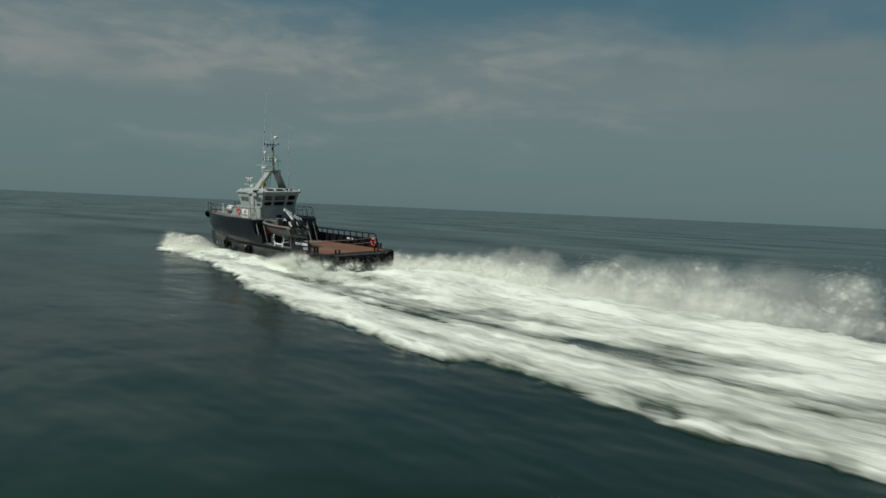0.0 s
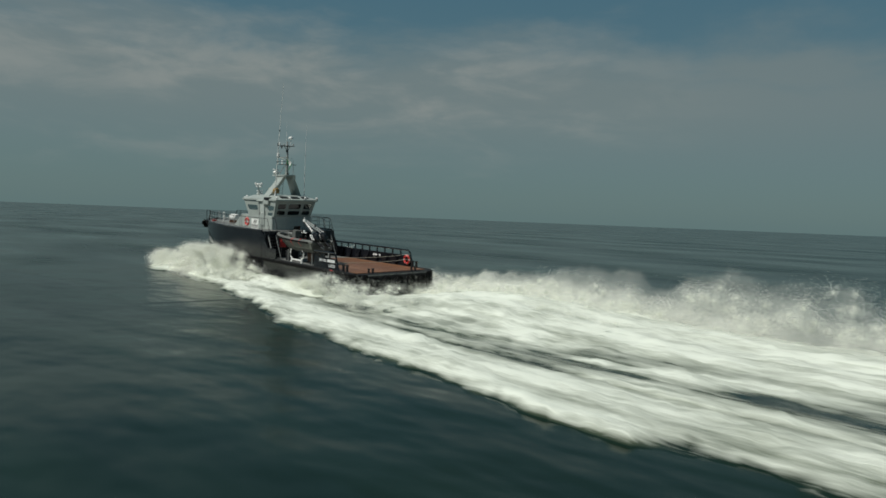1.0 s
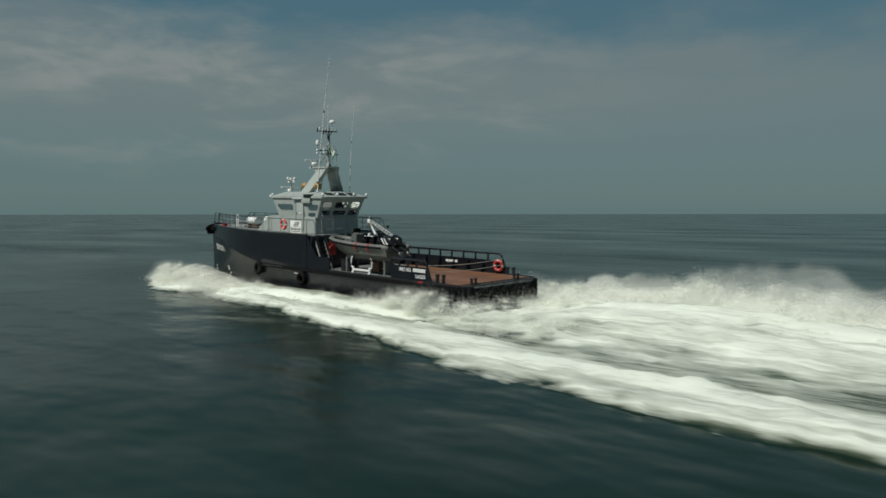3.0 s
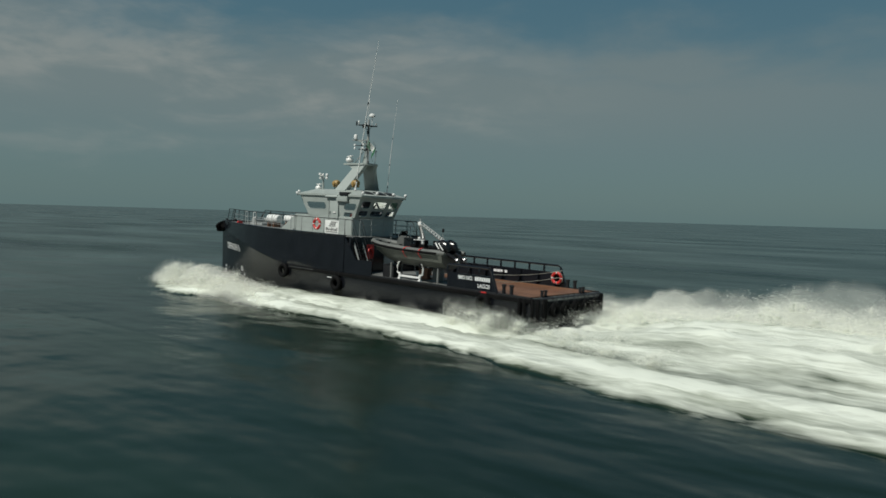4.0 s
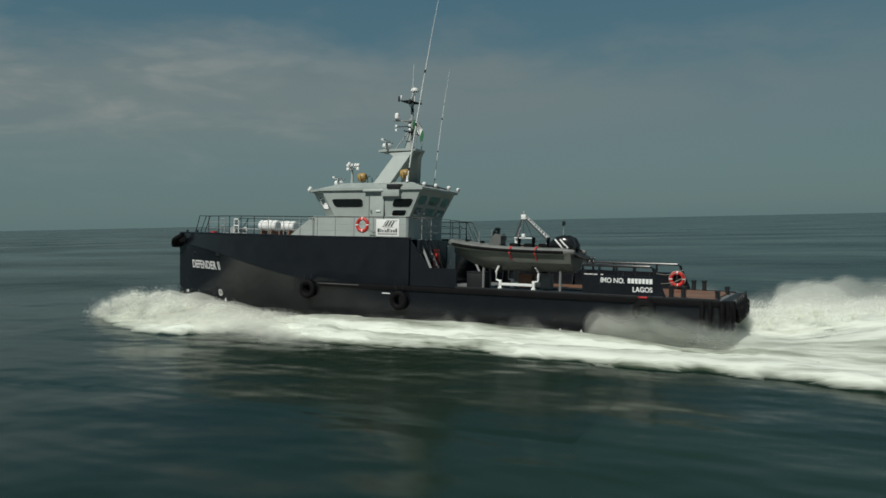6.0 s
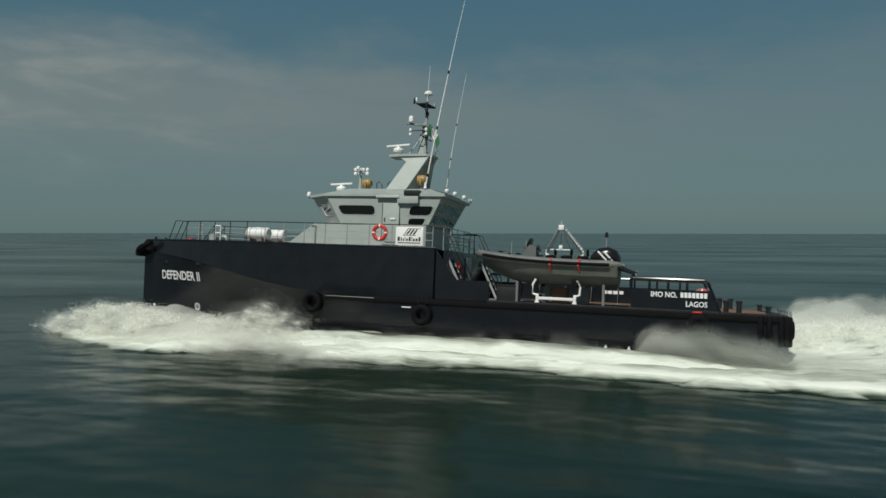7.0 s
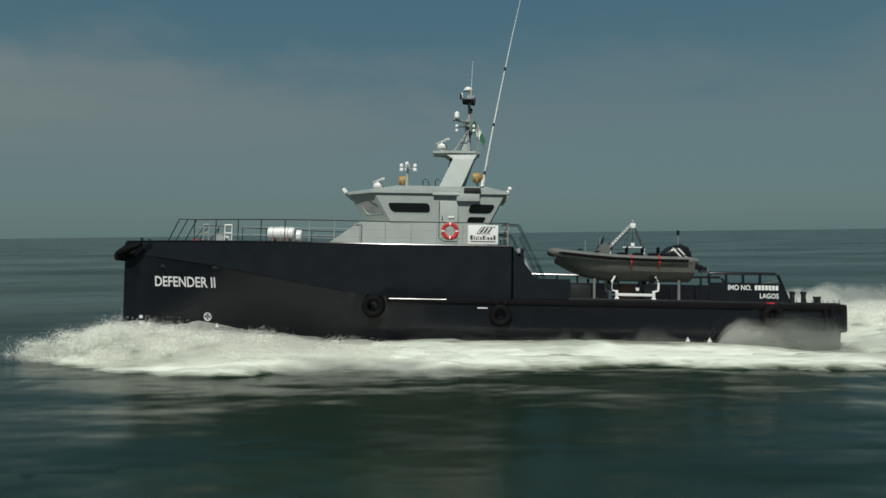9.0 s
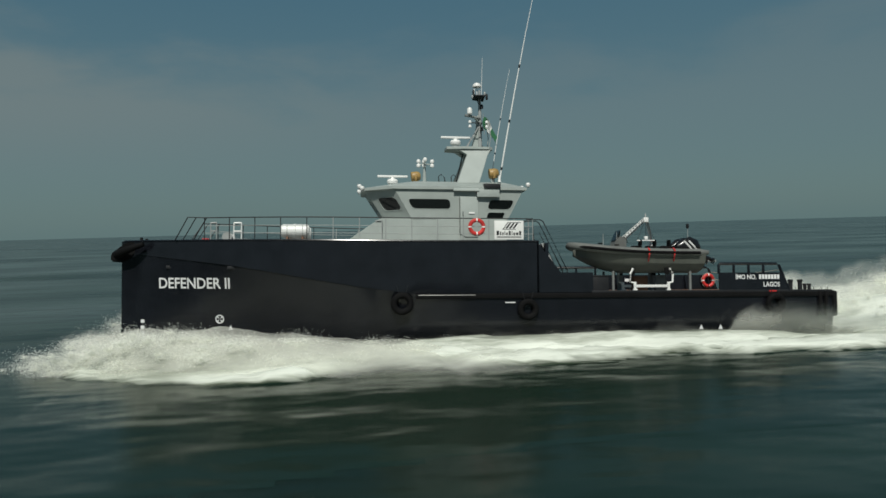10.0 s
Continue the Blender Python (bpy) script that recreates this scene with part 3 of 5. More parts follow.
# ---- ship's materials ----
RAIL = paint("rail_grey_paint", (0.30, 0.315, 0.31), 0.45, bump=0.002, spread=0.1)
DARK = paint("dark_steel", (0.016, 0.017, 0.019), 0.5, (0.06, 0.04, 0.03), 0.2, bump=0.004, spec=0.3)
ORANGE = paint("red_orange_plastic", (0.55, 0.028, 0.024), 0.5, (0.5, 0.2, 0.15), 0.1, bump=0.003)
GOLD = paint("yellow_lamp_housing", (0.33, 0.21, 0.07), 0.45, (0.3, 0.2, 0.1), 0.1, bump=0.002)
TUBE = paint("grey_inflatable_fabric", (0.12, 0.125, 0.118), 0.6, (0.16, 0.16, 0.15), 0.1, bump=0.004)
GRP = paint("olive_grey_boat_hull", (0.088, 0.092, 0.080), 0.45, (0.16, 0.15, 0.13), 0.1, bump=0.003)
GLOSS = paint("black_engine_cowl", (0.010, 0.010, 0.011), 0.22, bump=0.001, amount=0.02)
GREEN = paint("green_flag_cloth", (0.006, 0.085, 0.03), 0.8, amount=0.0, bump=0.003)
CLOTH = paint("white_flag_cloth", (0.75, 0.75, 0.73), 0.8, amount=0.0, bump=0.003)
LETTER = paint("white_lettering_paint", (0.72, 0.72, 0.72), 0.5, (0.3, 0.3, 0.3), 0.08, bump=0.001, spread=0.05)
GLINT_STEEL = paint("bare_worn_steel", (0.20, 0.20, 0.195), 0.34, (0.25, 0.16, 0.10), 0.15, metal=0.9, bump=0.002)
ROPE = paint("pale_rope", (0.40, 0.37, 0.31), 0.8, bump=0.003)


def timber_material():
    m, n, l, b = mat("weathered_deck_planks")
    tc, oi = n.new("ShaderNodeTexCoord"), n.new("ShaderNodeObjectInfo")
    grain = noise_node(n, l, 1.0, 8, 0.65, tc.outputs["Object"], (0.9, 14.0, 6.0))
    big = noise_node(n, l, 0.7, 5, 0.6, tc.outputs["Object"])
    r = n.new("ShaderNodeValToRGB")
    r.color_ramp.elements[0].color, r.color_ramp.elements[1].color = (0.060, 0.024, 0.012, 1), (0.30, 0.145, 0.078, 1)
    k = math_node(n, l, "ADD", math_node(n, l, "MULTIPLY", grain.outputs[0], 0.45), math_node(n, l, "MULTIPLY", big.outputs[0], 0.35))
    l.new(math_node(n, l, "ADD", k, math_node(n, l, "MULTIPLY", oi.outputs["Random"], 0.3)), r.inputs[0])
    l.new(r.outputs[0], b.inputs["Base Color"])
    b.inputs["Roughness"].default_value = 0.40
    bp = n.new("ShaderNodeBump")
    bp.inputs["Strength"].default_value, bp.inputs["Distance"].default_value = 0.4, 0.01
    l.new(grain.outputs[0], bp.inputs["Height"])
    l.new(bp.outputs[0], b.inputs["Normal"])
    return m


def glass_material():
    m, n, l, b = mat("tinted_window_glass")
    b.inputs["Base Color"].default_value = (0.035, 0.042, 0.042, 1)
    b.inputs["Roughness"].default_value, b.inputs["IOR"].default_value = 0.04, 1.45
    b.inputs["Transmission Weight"].default_value = 0.9
    return m


TIMBER, GLASS = timber_material(), glass_material()

# ---- ship ----
ship = thing("ship", "dark navy supply ship with grey wheelhouse, under way at speed", "ship")
carried = [(ship, pose(0, 0, 0))]
ST_X = [0.45, 3, 8, 13, 17, 20, 22, 24, 26, 28, 29.5, 31, 32.2, 33.2]
SHEER_Y = [3.44, 3.44, 3.44, 3.44, 3.44, 3.43, 3.36, 3.16, 2.78, 2.22, 1.72, 1.14, 0.62, 0.14]
KNUCKLE_Z = [-0.12, -0.12, -0.12, -0.12, -0.12, -0.06, 0.2, 0.52, 0.88, 1.22, 1.42, 1.60, 1.75, 1.85]
LOW_Y = [3.40, 3.42, 3.42, 3.42, 3.38, 3.22, 2.92, 2.46, 1.92, 1.36, 0.98, 0.60, 0.32, 0.06]


def sheer_z(x):
    return 2.27 + 0.011 * max(0, x - 20)


def sheer_y(x):
    return curve(x, ST_X, SHEER_Y)


def hull_y(x, z):
    """Half breadth of the hull's skin at x and z."""
    ys, zk, yl = sheer_y(x), curve(x, ST_X, KNUCKLE_Z), curve(x, ST_X, LOW_Y)
    return ys if z > zk else curve(z, [-1.2, zk], [yl, ys * 0.93 + yl * 0.07])


def section(x):
    """Half section of the hull from the rail down to the keel at x."""
    top = sheer_z(x) if x > 14.5 else 0.0
    ys, zk, yl = sheer_y(x), curve(x, ST_X, KNUCKLE_Z), curve(x, ST_X, LOW_Y)
    return [(x, ys, top), (x, ys, max(zk + 0.03, min(top - 0.01, zk + 0.6))), (x, ys, zk + 0.02), (x, ys * 0.93 + yl * 0.07, zk), (x, yl, -1.2), (x, yl * 0.96, -1.9), (x, yl * 0.75, -2.6), (x, 0.0, -3.3)]


def hull_mesh():
    bm = bmesh.new()
    xs = sorted(set([0.45, 1, 2, 3, 5, 7, 9, 11, 13, 14.5, 14.51, 15.5, 17, 18.5] + list(np.arange(20, 33.2, 0.6)) + [33.2]))
    for s in (1, -1):
        strip(bm, [[(a, s * b, c) for a, b, c in section(x)] for x in xs])
    r = section(0.45)
    bm.faces.new([bm.verts.new((a, b, c)) for a, b, c in r] + [bm.verts.new((a, -b, c)) for a, b, c in r[-2::-1]])
    r = section(33.2)
    strip(bm, [[(a + 0.03, b * k, c) for a, b, c in r[:-1]] for k in (1, 0, -1)])
    bmesh.ops.remove_doubles(bm, verts=bm.verts, dist=0.002)
    bmesh.ops.recalc_face_normals(bm, faces=bm.faces)
    return bm


hull = part("hull", hull_mesh(), NAVY, ship, "dark navy painted steel hull with a vertical bow")

# spray rail along the side and the rubbing strake aft
for s in (1, -1):
    bm = bmesh.new()
    strip(bm, [[(x, s * (sheer_y(x) + o), z) for o, z in ((-0.02, -0.02), (0.07, -0.04), (0.09, -0.13), (0.07, -0.24), (-0.02, -0.26))] for x in np.arange(0.5, 20.01, 0.65)], False)
    bmesh.ops.recalc_face_normals(bm, faces=bm.faces)
    part("rubbing_strake", bm, BLACK, hull, "black rubber rubbing strake")

# decks
bm = bmesh.new()
prism(bm, [(0.05, -2.9, -0.12), (0.45, -3.4, -0.12), (14.5, -3.4, -0.12), (14.5, 3.4, -0.12), (0.45, 3.4, -0.12), (0.05, 2.9, -0.12)], (0, 0, 0.10))
main_deck = part("main_deck", bm, DECKGREY, ship, "worn grey painted steel main deck")
bm = bmesh.new()
xs = list(np.arange(14.5, 33.0, 0.8)) + [33.1]
strip(bm, [[(x, k * (sheer_y(x) - 0.01), sheer_z(x) - 0.06) for k in (-1, 1)] for x in xs])
strip(bm, [[(x, k * (sheer_y(x) - 0.01), sheer_z(x) - 0.16) for k in (1, -1)] for x in xs])
bmesh.ops.recalc_face_normals(bm, faces=bm.faces)
part("forecastle_deck", bm, DECKGREY, ship)
for s in (1, -1):
    bm = bmesh.new()
    tube(bm, [(x, s * max(0.02, sheer_y(x) - 0.02), sheer_z(x)) for x in xs], 0.05)
    part("gunwale", bm, NAVY, ship)
    bm = bmesh.new()
    box(bm, (0.5, min(s * 3.30, s * 3.45), -0.03), (12.1, max(s * 3.30, s * 3.45), 0.07), 0.015)
    part("deck_edge", bm, DARK, ship, "dark steel deck edge plate")
bm = bmesh.new()
box(bm, (14.05, -3.38, -0.05), (14.2, 3.38, 2.2), 0.01)
bulkhead = part("bulkhead", bm, NAVY, ship, "navy steel bulkhead below the wheelhouse")
bm = bmesh.new()
box(bm, (13.99, -0.45, 0.1), (14.07, 0.45, 1.95), 0.03)
door = part("door", bm, RAIL, bulkhead, "grey steel weathertight door")
bm = bmesh.new()
tube(bm, [(13.96, 0.3, 0.95), (13.9, 0.3, 1.0), (13.9, 0.3, 1.2), (13.96, 0.3, 1.25)], 0.02)
part("handle", bm, WHITE, door)

# side plates at the break, and the aft bulwarks
for s in (1, -1):
    y = 3.36 if s > 0 else -3.44
    bm = bmesh.new()
    prism(bm, [(14.6, y, 2.27), (13.5, y, 0.88), (12.03, y, 0.88), (12.03, y, -0.02), (14.6, y, -0.02)], (0, 0.08, 0))
    part("break_plate", bm, NAVY, ship, "sloping navy side plate behind the forecastle")
    x1 = 6.05 if s > 0 else 13.9
    bm = bmesh.new()
    prism(bm, [(x1, y, -0.02), (x1, y, 0.86), (2.98, y, 0.86), (2.60, y, -0.02)], (0, 0.08, 0))
    bulwark = part("bulwark", bm, NAVY, ship, "navy steel bulwark plate")
    bm = bmesh.new()
    yy = y + 0.04
    tube(bm, [(x1, yy, 0.8), (x1, yy, 1.22), (x1 - 0.06, yy, 1.27), (3.22, yy, 1.27), (3.1, yy, 1.2), (2.62, yy, 0.02)], 0.065)
    part("top_rail", bm, NAVY, bulwark)
    k = 4 if s > 0 else 10
    for i in range(1, k):
        bm = bmesh.new()
        x = x1 + (3.15 - x1) * i / k
        box(bm, (x - 0.05, yy - 0.04, 0.84), (x + 0.05, yy + 0.04, 1.26), 0.01)
        part("post", bm, NAVY, bulwark)
    for i in range(5 if s > 0 else 9):
        bm = bmesh.new()
        x = 3.2 + i * (x1 - 3.4) / (4 if s > 0 else 8)
        yi = yy - s * 0.06
        prism(bm, [(x, yi, 0.0), (x, yi - s * 0.32, 0.0), (x, yi - s * 0.06, 0.82), (x, yi, 0.82)], (0.03, 0, 0))
        part("bracket", bm, NAVY, bulwark)
    if s < 0:
        for i, (a, b) in enumerate(((7.95, 7.72), (7.68, 7.45), (7.4, 7.15), (7.1, 6.9))):
            bm = bmesh.new()
            box(bm, (b, yy + 0.045, 0.50), (a, yy + 0.052, 0.66))
            part("label_bar", bm, LETTER, bulwark, "white unreadable painted marking")

# planks of the aft deck
bm = bmesh.new()
box(bm, (-5.2, -0.095, -0.03), (5.2, 0.095, 0.03), 0.008)
plank = part("plank", bm, TIMBER, main_deck)
plank.location = (5.95, -2.98, 0.02)
for i in range(1, 31):
    o = plank.copy()
    scene.collection.objects.link(o)
    y = -2.98 + i * 0.199
    short = y > 1.0
    o.location = (5.95 - (2.6 if short else 0), y, 0.02 + random.uniform(-0.004, 0.004))
    o.scale = (0.5 if short else 1, 1, 1)

# stern fender with upright rubber pieces, and tyres on the transom
bm = bmesh.new()
prism(bm, [(0.46, -3.43, -1.2), (0.46, 3.43, -1.2), (0.1, 3.05, -1.2), (0.1, -3.05, -1.2)], (0, 0, 1.22))
stern_fender = part("stern_fender", bm, DARK, ship, "black stern fender band")
base = None
spots = [(0.06, y, 0) for y in (-2.95, -2.75, 2.75, 2.95)] + [(0.22, s * 3.22, s * 47) for s in (1, -1)] + [(0.42, s * 3.42, s * 47) for s in (1, -1)] + [(0.85, s * 3.50, s * 90) for s in (1, -1)] + [(1.15, s * 3.50, s * 90) for s in (1, -1)]
for x, y, a in spots:
    if base is None:
        bm = bmesh.new()
        tube(bm, [(0, 0, -0.58), (0, 0, -0.52), (0, 0, 0.52), (0, 0, 0.58)], [0.07, 0.10, 0.10, 0.07], 10)
        base = o = part("rubber_block", bm, BLACK, stern_fender)
    else:
        o = base.copy()
        scene.collection.objects.link(o)
    o.matrix_basis = pose(x, y, -0.59, 0, 0, a)


def tyre(name, place, axis, R, r, parent):
    bm = bmesh.new()
    ring_bar(bm, (0, 0, 0), axis, R, r)
    ob = part(name, bm, BLACK, parent, "worn black rubber tyre fender")
    ob.location = place
    for k in (-1, 1):
        bm = bmesh.new()
        tube(bm, [(0.12 * k if axis[1] else 0, 0.12 * k if axis[0] else 0, R * 0.9), (0.25 * k if axis[1] else 0.05, 0.25 * k if axis[0] else -0.02 * axis[1], R + 0.45)], 0.014, 6)
        part("chain", bm, DARK, ob)
    return ob


for x, z, R in ((20.6, -0.45, 0.36), (15.05, -0.74, 0.34), (3.4, -0.55, 0.34)):
    for s in (1, -1):
        tyre("tyre_fender", (x, s * (hull_y(x, z) + 0.14), z), (0, s, 0), R, 0.14, hull)
for y in (-2.1, -1.05, 0.0, 1.05, 2.1):
    tyre("tyre_fender", (-0.08, y, -0.55), (-1, 0, 0), 0.29, 0.11, stern_fender)

# bow fender: a rubber beak wrapped round the stem
bm = bmesh.new()
path = []
for i in range(13):
    a = math.pi * (i / 12 - 0.5)
    path.append((32.05 + 1.42 * math.cos(a), 1.02 * math.sin(a), 2.25 - 0.50 * math.cos(a)))
tube(bm, path, [0.11 + 0.11 * math.cos(math.pi * (i / 12 - 0.5)) for i in range(13)], 12)
bow_fender = part("bow_fender", bm, BLACK, ship, "black rubber bow fender")
bm = bmesh.new()
prism(bm, [(32.4, -0.5, 2.44), (32.95, -0.42, 2.36), (33.6, -0.36, 1.85), (33.6, -0.36, 1.48), (33.2, -0.4, 1.46), (32.2, -0.5, 2.0)], (0, 0.9, 0))
bmesh.ops.bevel(bm, geom=list(bm.edges), offset=0.06, segments=2, affect="EDGES")
part("nose_block", bm, BLACK, bow_fender)
for s in (1, -1):
    bm = bmesh.new()
    tube(bm, [(32.3, s * 0.42, 2.30), (32.3, s * 0.42, 2.58)], 0.07)
    part("fairlead", bm, DARK, bow_fender)

# bollards
for x in (2.4, 1.92):
    for s in (1, -1):
        bm = bmesh.new()
        lathe(bm, (x, s * 3.16, 0), [(0.16, 0.0), (0.16, 0.03), (0.10, 0.05), (0.10, 0.42), (0.125, 0.44), (0.125, 0.52), (0.10, 0.54)], 14)
        part("bollard", bm, DARK, ship, "black steel mooring bollard")
for y in (2.1, 1.75, -1.75, -2.1):
    bm = bmesh.new()
    lathe(bm, (0.75, y, 0), [(0.11, 0.0), (0.08, 0.03), (0.08, 0.26), (0.10, 0.28), (0.10, 0.34)], 12)
    part("bollard", bm, DARK, ship)


def panel(bm, q, holes, t):
    """A wall on four corners (low aft, low fore, top fore, top aft) with holes (u0, v0, u1, v1) cut through and a thickness t inwards."""
    q = [Vector(p) for p in q]
    nrm = (q[1] - q[0]).cross(q[3] - q[0]).normalized()

    def at(u, v, d=0.0):
        return (q[0] * (1 - u) + q[1] * u) * (1 - v) + (q[3] * (1 - u) + q[2] * u) * v + nrm * d

    us, vs = sorted({0.0, 1.0, *[h[i] for h in holes for i in (0, 2)]}), sorted({0.0, 1.0, *[h[i] for h in holes for i in (1, 3)]})
    for a, b in zip(us, us[1:]):
        for c, d in zip(vs, vs[1:]):
            m = ((a + b) / 2, (c + d) / 2)
            if any(h[0] < m[0] < h[2] and h[1] < m[1] < h[3] for h in holes):
                continue
            for o, f in ((0.0, 1), (-t, -1)):
                bm.faces.new([bm.verts.new(at(*p, o)) for p in ((a, c), (b, c), (b, d), (a, d))[::f]])
    for h in holes:
        ring = [(h[0], h[1]), (h[2], h[1]), (h[2], h[3]), (h[0], h[3])]
        for i in range(4):
            p, r = ring[i], ring[(i + 1) % 4]
            bm.faces.new([bm.verts.new(v) for v in (at(*p), at(*r), at(*r, -t), at(*p, -t))])
    return at


def rounded(at, h, d, inset=0.0, rad=0.22, steps=4):
    """The outline of a hole with rounded corners, d off the wall."""
    u0, v0, u1, v1 = h[0] + inset, h[1] + inset, h[2] - inset, h[3] - inset
    wu, wv = (at(1, 0) - at(0, 0)).length, (at(0, 1) - at(0, 0)).length
    r = rad * min((u1 - u0) * wu, (v1 - v0) * wv)
    ru, rv = r / wu, r / wv
    pts = []
    for cu, cv, a0 in ((u0 + ru, v0 + rv, 180), (u1 - ru, v0 + rv, 270), (u1 - ru, v1 - rv, 0), (u0 + ru, v1 - rv, 90)):
        for k in range(steps + 1):
            a = radians(a0 + 90 * k / steps)
            pts.append(at(cu + ru * math.cos(a), cv + rv * math.sin(a), d))
    return pts


def window(at, h, parent):
    """A framed pane of glass in a hole of a wall."""
    bm = bmesh.new()
    outer, inner = rounded(at, (h[0] - 0.003, h[1] - 0.006, h[2] + 0.003, h[3] + 0.006), 0.012, 0.0, 0.02), rounded(at, h, 0.012, 0.006, 0.30)
    back = rounded(at, h, -0.03, 0.006, 0.30)
    strip(bm, [outer, inner, back], True)
    w = part("window", bm, GREY, parent)
    bm = bmesh.new()
    a, b = rounded(at, h, -0.012, 0.004, 0.3), rounded(at, h, -0.02, 0.004, 0.3)
    strip(bm, [a, b], True, True)
    pane = part("pane", bm, GLASS, w, "dark tinted glass pane")
    pane.visible_shadow = False


# deckhouse below, wheelhouse above
house = part("deckhouse", (lambda bm: (prism(bm, [(15.62, -1.92, 2.2), (23.2, -1.92, 2.22), (21.5, -1.92, 3.40), (15.62, -1.92, 3.40)], (0, 3.84, 0)), bmesh.ops.bevel(bm, geom=list(bm.edges), offset=0.04, segments=2, affect="EDGES"), bm)[-1])(bmesh.new()), GREY, ship, "light grey painted steel deckhouse with sloping front")
Z0, Z1 = 3.38, 4.76
LOWP = [(15.55, 1.80), (20.05, 1.92), (21.25, 0.95)]
TOPP = [(14.85, 1.95), (20.85, 2.02), (22.15, 1.05)]
bm = bmesh.new()
walls = []
for s in (1, -1):
    for i in range(2):
        a, b, c, d = (*LOWP[i], Z0), (*LOWP[i + 1], Z0), (*TOPP[i + 1], Z1), (*TOPP[i], Z1)
        q = [(p[0], s * p[1], p[2]) for p in ((b, a, d, c) if s > 0 else (a, b, c, d))]
        if i == 0:
            side = [(0.055, 0.34, 0.42, 0.67), (0.752, 0.34, 0.975, 0.66), (0.765, 0.02, 0.945, 0.24)]
            hs = side if s > 0 else [(1 - h[2], h[1], 1 - h[0], h[3]) for h in side]
        else:
            hs = [(0.22, 0.30, 0.86, 0.74)]
        walls.append((panel(bm, q, hs, 0.06), hs))
front = [(LOWP[2][0], s * LOWP[2][1], Z0) for s in (1, -1)] + [(TOPP[2][0], s * TOPP[2][1], Z1) for s in (-1, 1)]
front = [front[1], front[0], front[3], front[2]]
aft = [(LOWP[0][0], 1.80, Z0), (LOWP[0][0], -1.80, Z0), (TOPP[0][0], -1.95, Z1), (TOPP[0][0], 1.95, Z1)]
fh = [(0.04, 0.30, 0.35, 0.74), (0.38, 0.30, 0.63, 0.74), (0.66, 0.30, 0.97, 0.74)]
ah = [(0.06, 0.46, 0.28, 0.80), (0.34, 0.46, 0.66, 0.80), (0.72, 0.46, 0.94, 0.80), (0.06, 0.08, 0.28, 0.36), (0.34, 0.08, 0.66, 0.36), (0.72, 0.08, 0.94, 0.36)]
walls += [(panel(bm, front, fh, 0.06), fh), (panel(bm, aft, ah, 0.06), ah)]
bmesh.ops.remove_doubles(bm, verts=bm.verts, dist=0.001)
wheelhouse = part("wheelhouse", bm, GREY, ship, "light grey wheelhouse with outward leaning windows", smooth=False)
for at, hs in walls:
    for h in hs:
        window(at, h, wheelhouse)
bm = bmesh.new()
box(bm, (15.7, -1.7, 3.36), (20.4, 1.7, 3.42))
part("wheelhouse_floor", bm, DARK, wheelhouse)
bm = bmesh.new()
box(bm, (19.6, -1.2, 3.42), (20.5, 1.2, 3.95), 0.05)
part("console", bm, DARK, wheelhouse)
bm = bmesh.new()
box(bm, (16.2, -0.6, 3.42), (16.8, 0.6, 4.0), 0.05)
part("chart_table", bm, DARK, wheelhouse)
for y in (0.7, -0.7):
    bm = bmesh.new()
    box(bm, (18.7, y - 0.25, 3.42), (18.8, y + 0.25, 4.25), 0.04)
    box(bm, (18.7, y - 0.25, 3.75), (19.15, y + 0.25, 3.85), 0.04)
    part("helm_seat", bm, DARK, wheelhouse)

# roof: a low hipped cap with an overhang
ring0 = [(14.7, 2.05), (20.95, 2.12), (22.35, 1.12), (22.35, -1.12), (20.95, -2.12), (14.7, -2.05)]
ring1 = [(15.7, 1.45), (19.9, 1.5), (20.6, 0.8), (20.6, -0.8), (19.9, -1.5), (15.7, -1.45)]
bm = bmesh.new()
strip(bm, [[(x * 0.99 + 0.18, y * 0.97, 4.72) for x, y in ring0], [(x, y, 4.74) for x, y in ring0], [(x, y, 4.86) for x, y in ring0], [(x, y, 5.17) for x, y in ring1], [(x * 0.9 + 1.8, y * 0.5, 5.22) for x, y in ring1]], True, True)
bmesh.ops.recalc_face_normals(bm, faces=bm.faces)
roof = part("roof", bm, GREY, wheelhouse, "light grey hipped wheelhouse roof with overhang")


for x, y, w in ((15.25, 1.0, 0.7), (15.2, 0.0, 0.75), (15.25, -1.0, 0.6)):
    bm = bmesh.new()
    box(bm, (x - 0.28, y - w / 2, 4.98), (x + 0.28, y + w / 2, 5.07), 0.02, Matrix.Translation((x, y, 5.02)) @ Matrix.Rotation(radians(-16), 4, "Y") @ Matrix.Translation((-x, -y, -5.02)))
    part("roof_hatch", bm, DARK, roof, "dark flat roof hatch")
bm = bmesh.new()
box(bm, (15.95, 1.72, 4.80), (16.72, 2.16, 5.02), 0.02)
part("vent_box", bm, DARK, roof, "dark ventilation box at the roof edge")
bm = bmesh.new()
box(bm, (16.0, 1.95, 4.40), (17.05, 2.12, 4.74), 0.015)
part("awning_box", bm, GREY, roof)
bm = bmesh.new()
prism(bm, [(17.0, 2.0, 4.84), (18.1, 2.0, 4.84), (18.15, 2.16, 4.66), (16.95, 2.16, 4.66)], (0, 0, 0.05))
part("rain_hood", bm, GREY, roof)
bm = bmesh.new()
box(bm, (16.98, 1.90, 2.42), (17.82, 1.985, 4.42), 0.02)
side_door = part("side_door", bm, GREY, wheelhouse, "grey side door beside the lifebuoy")
bm = bmesh.new()
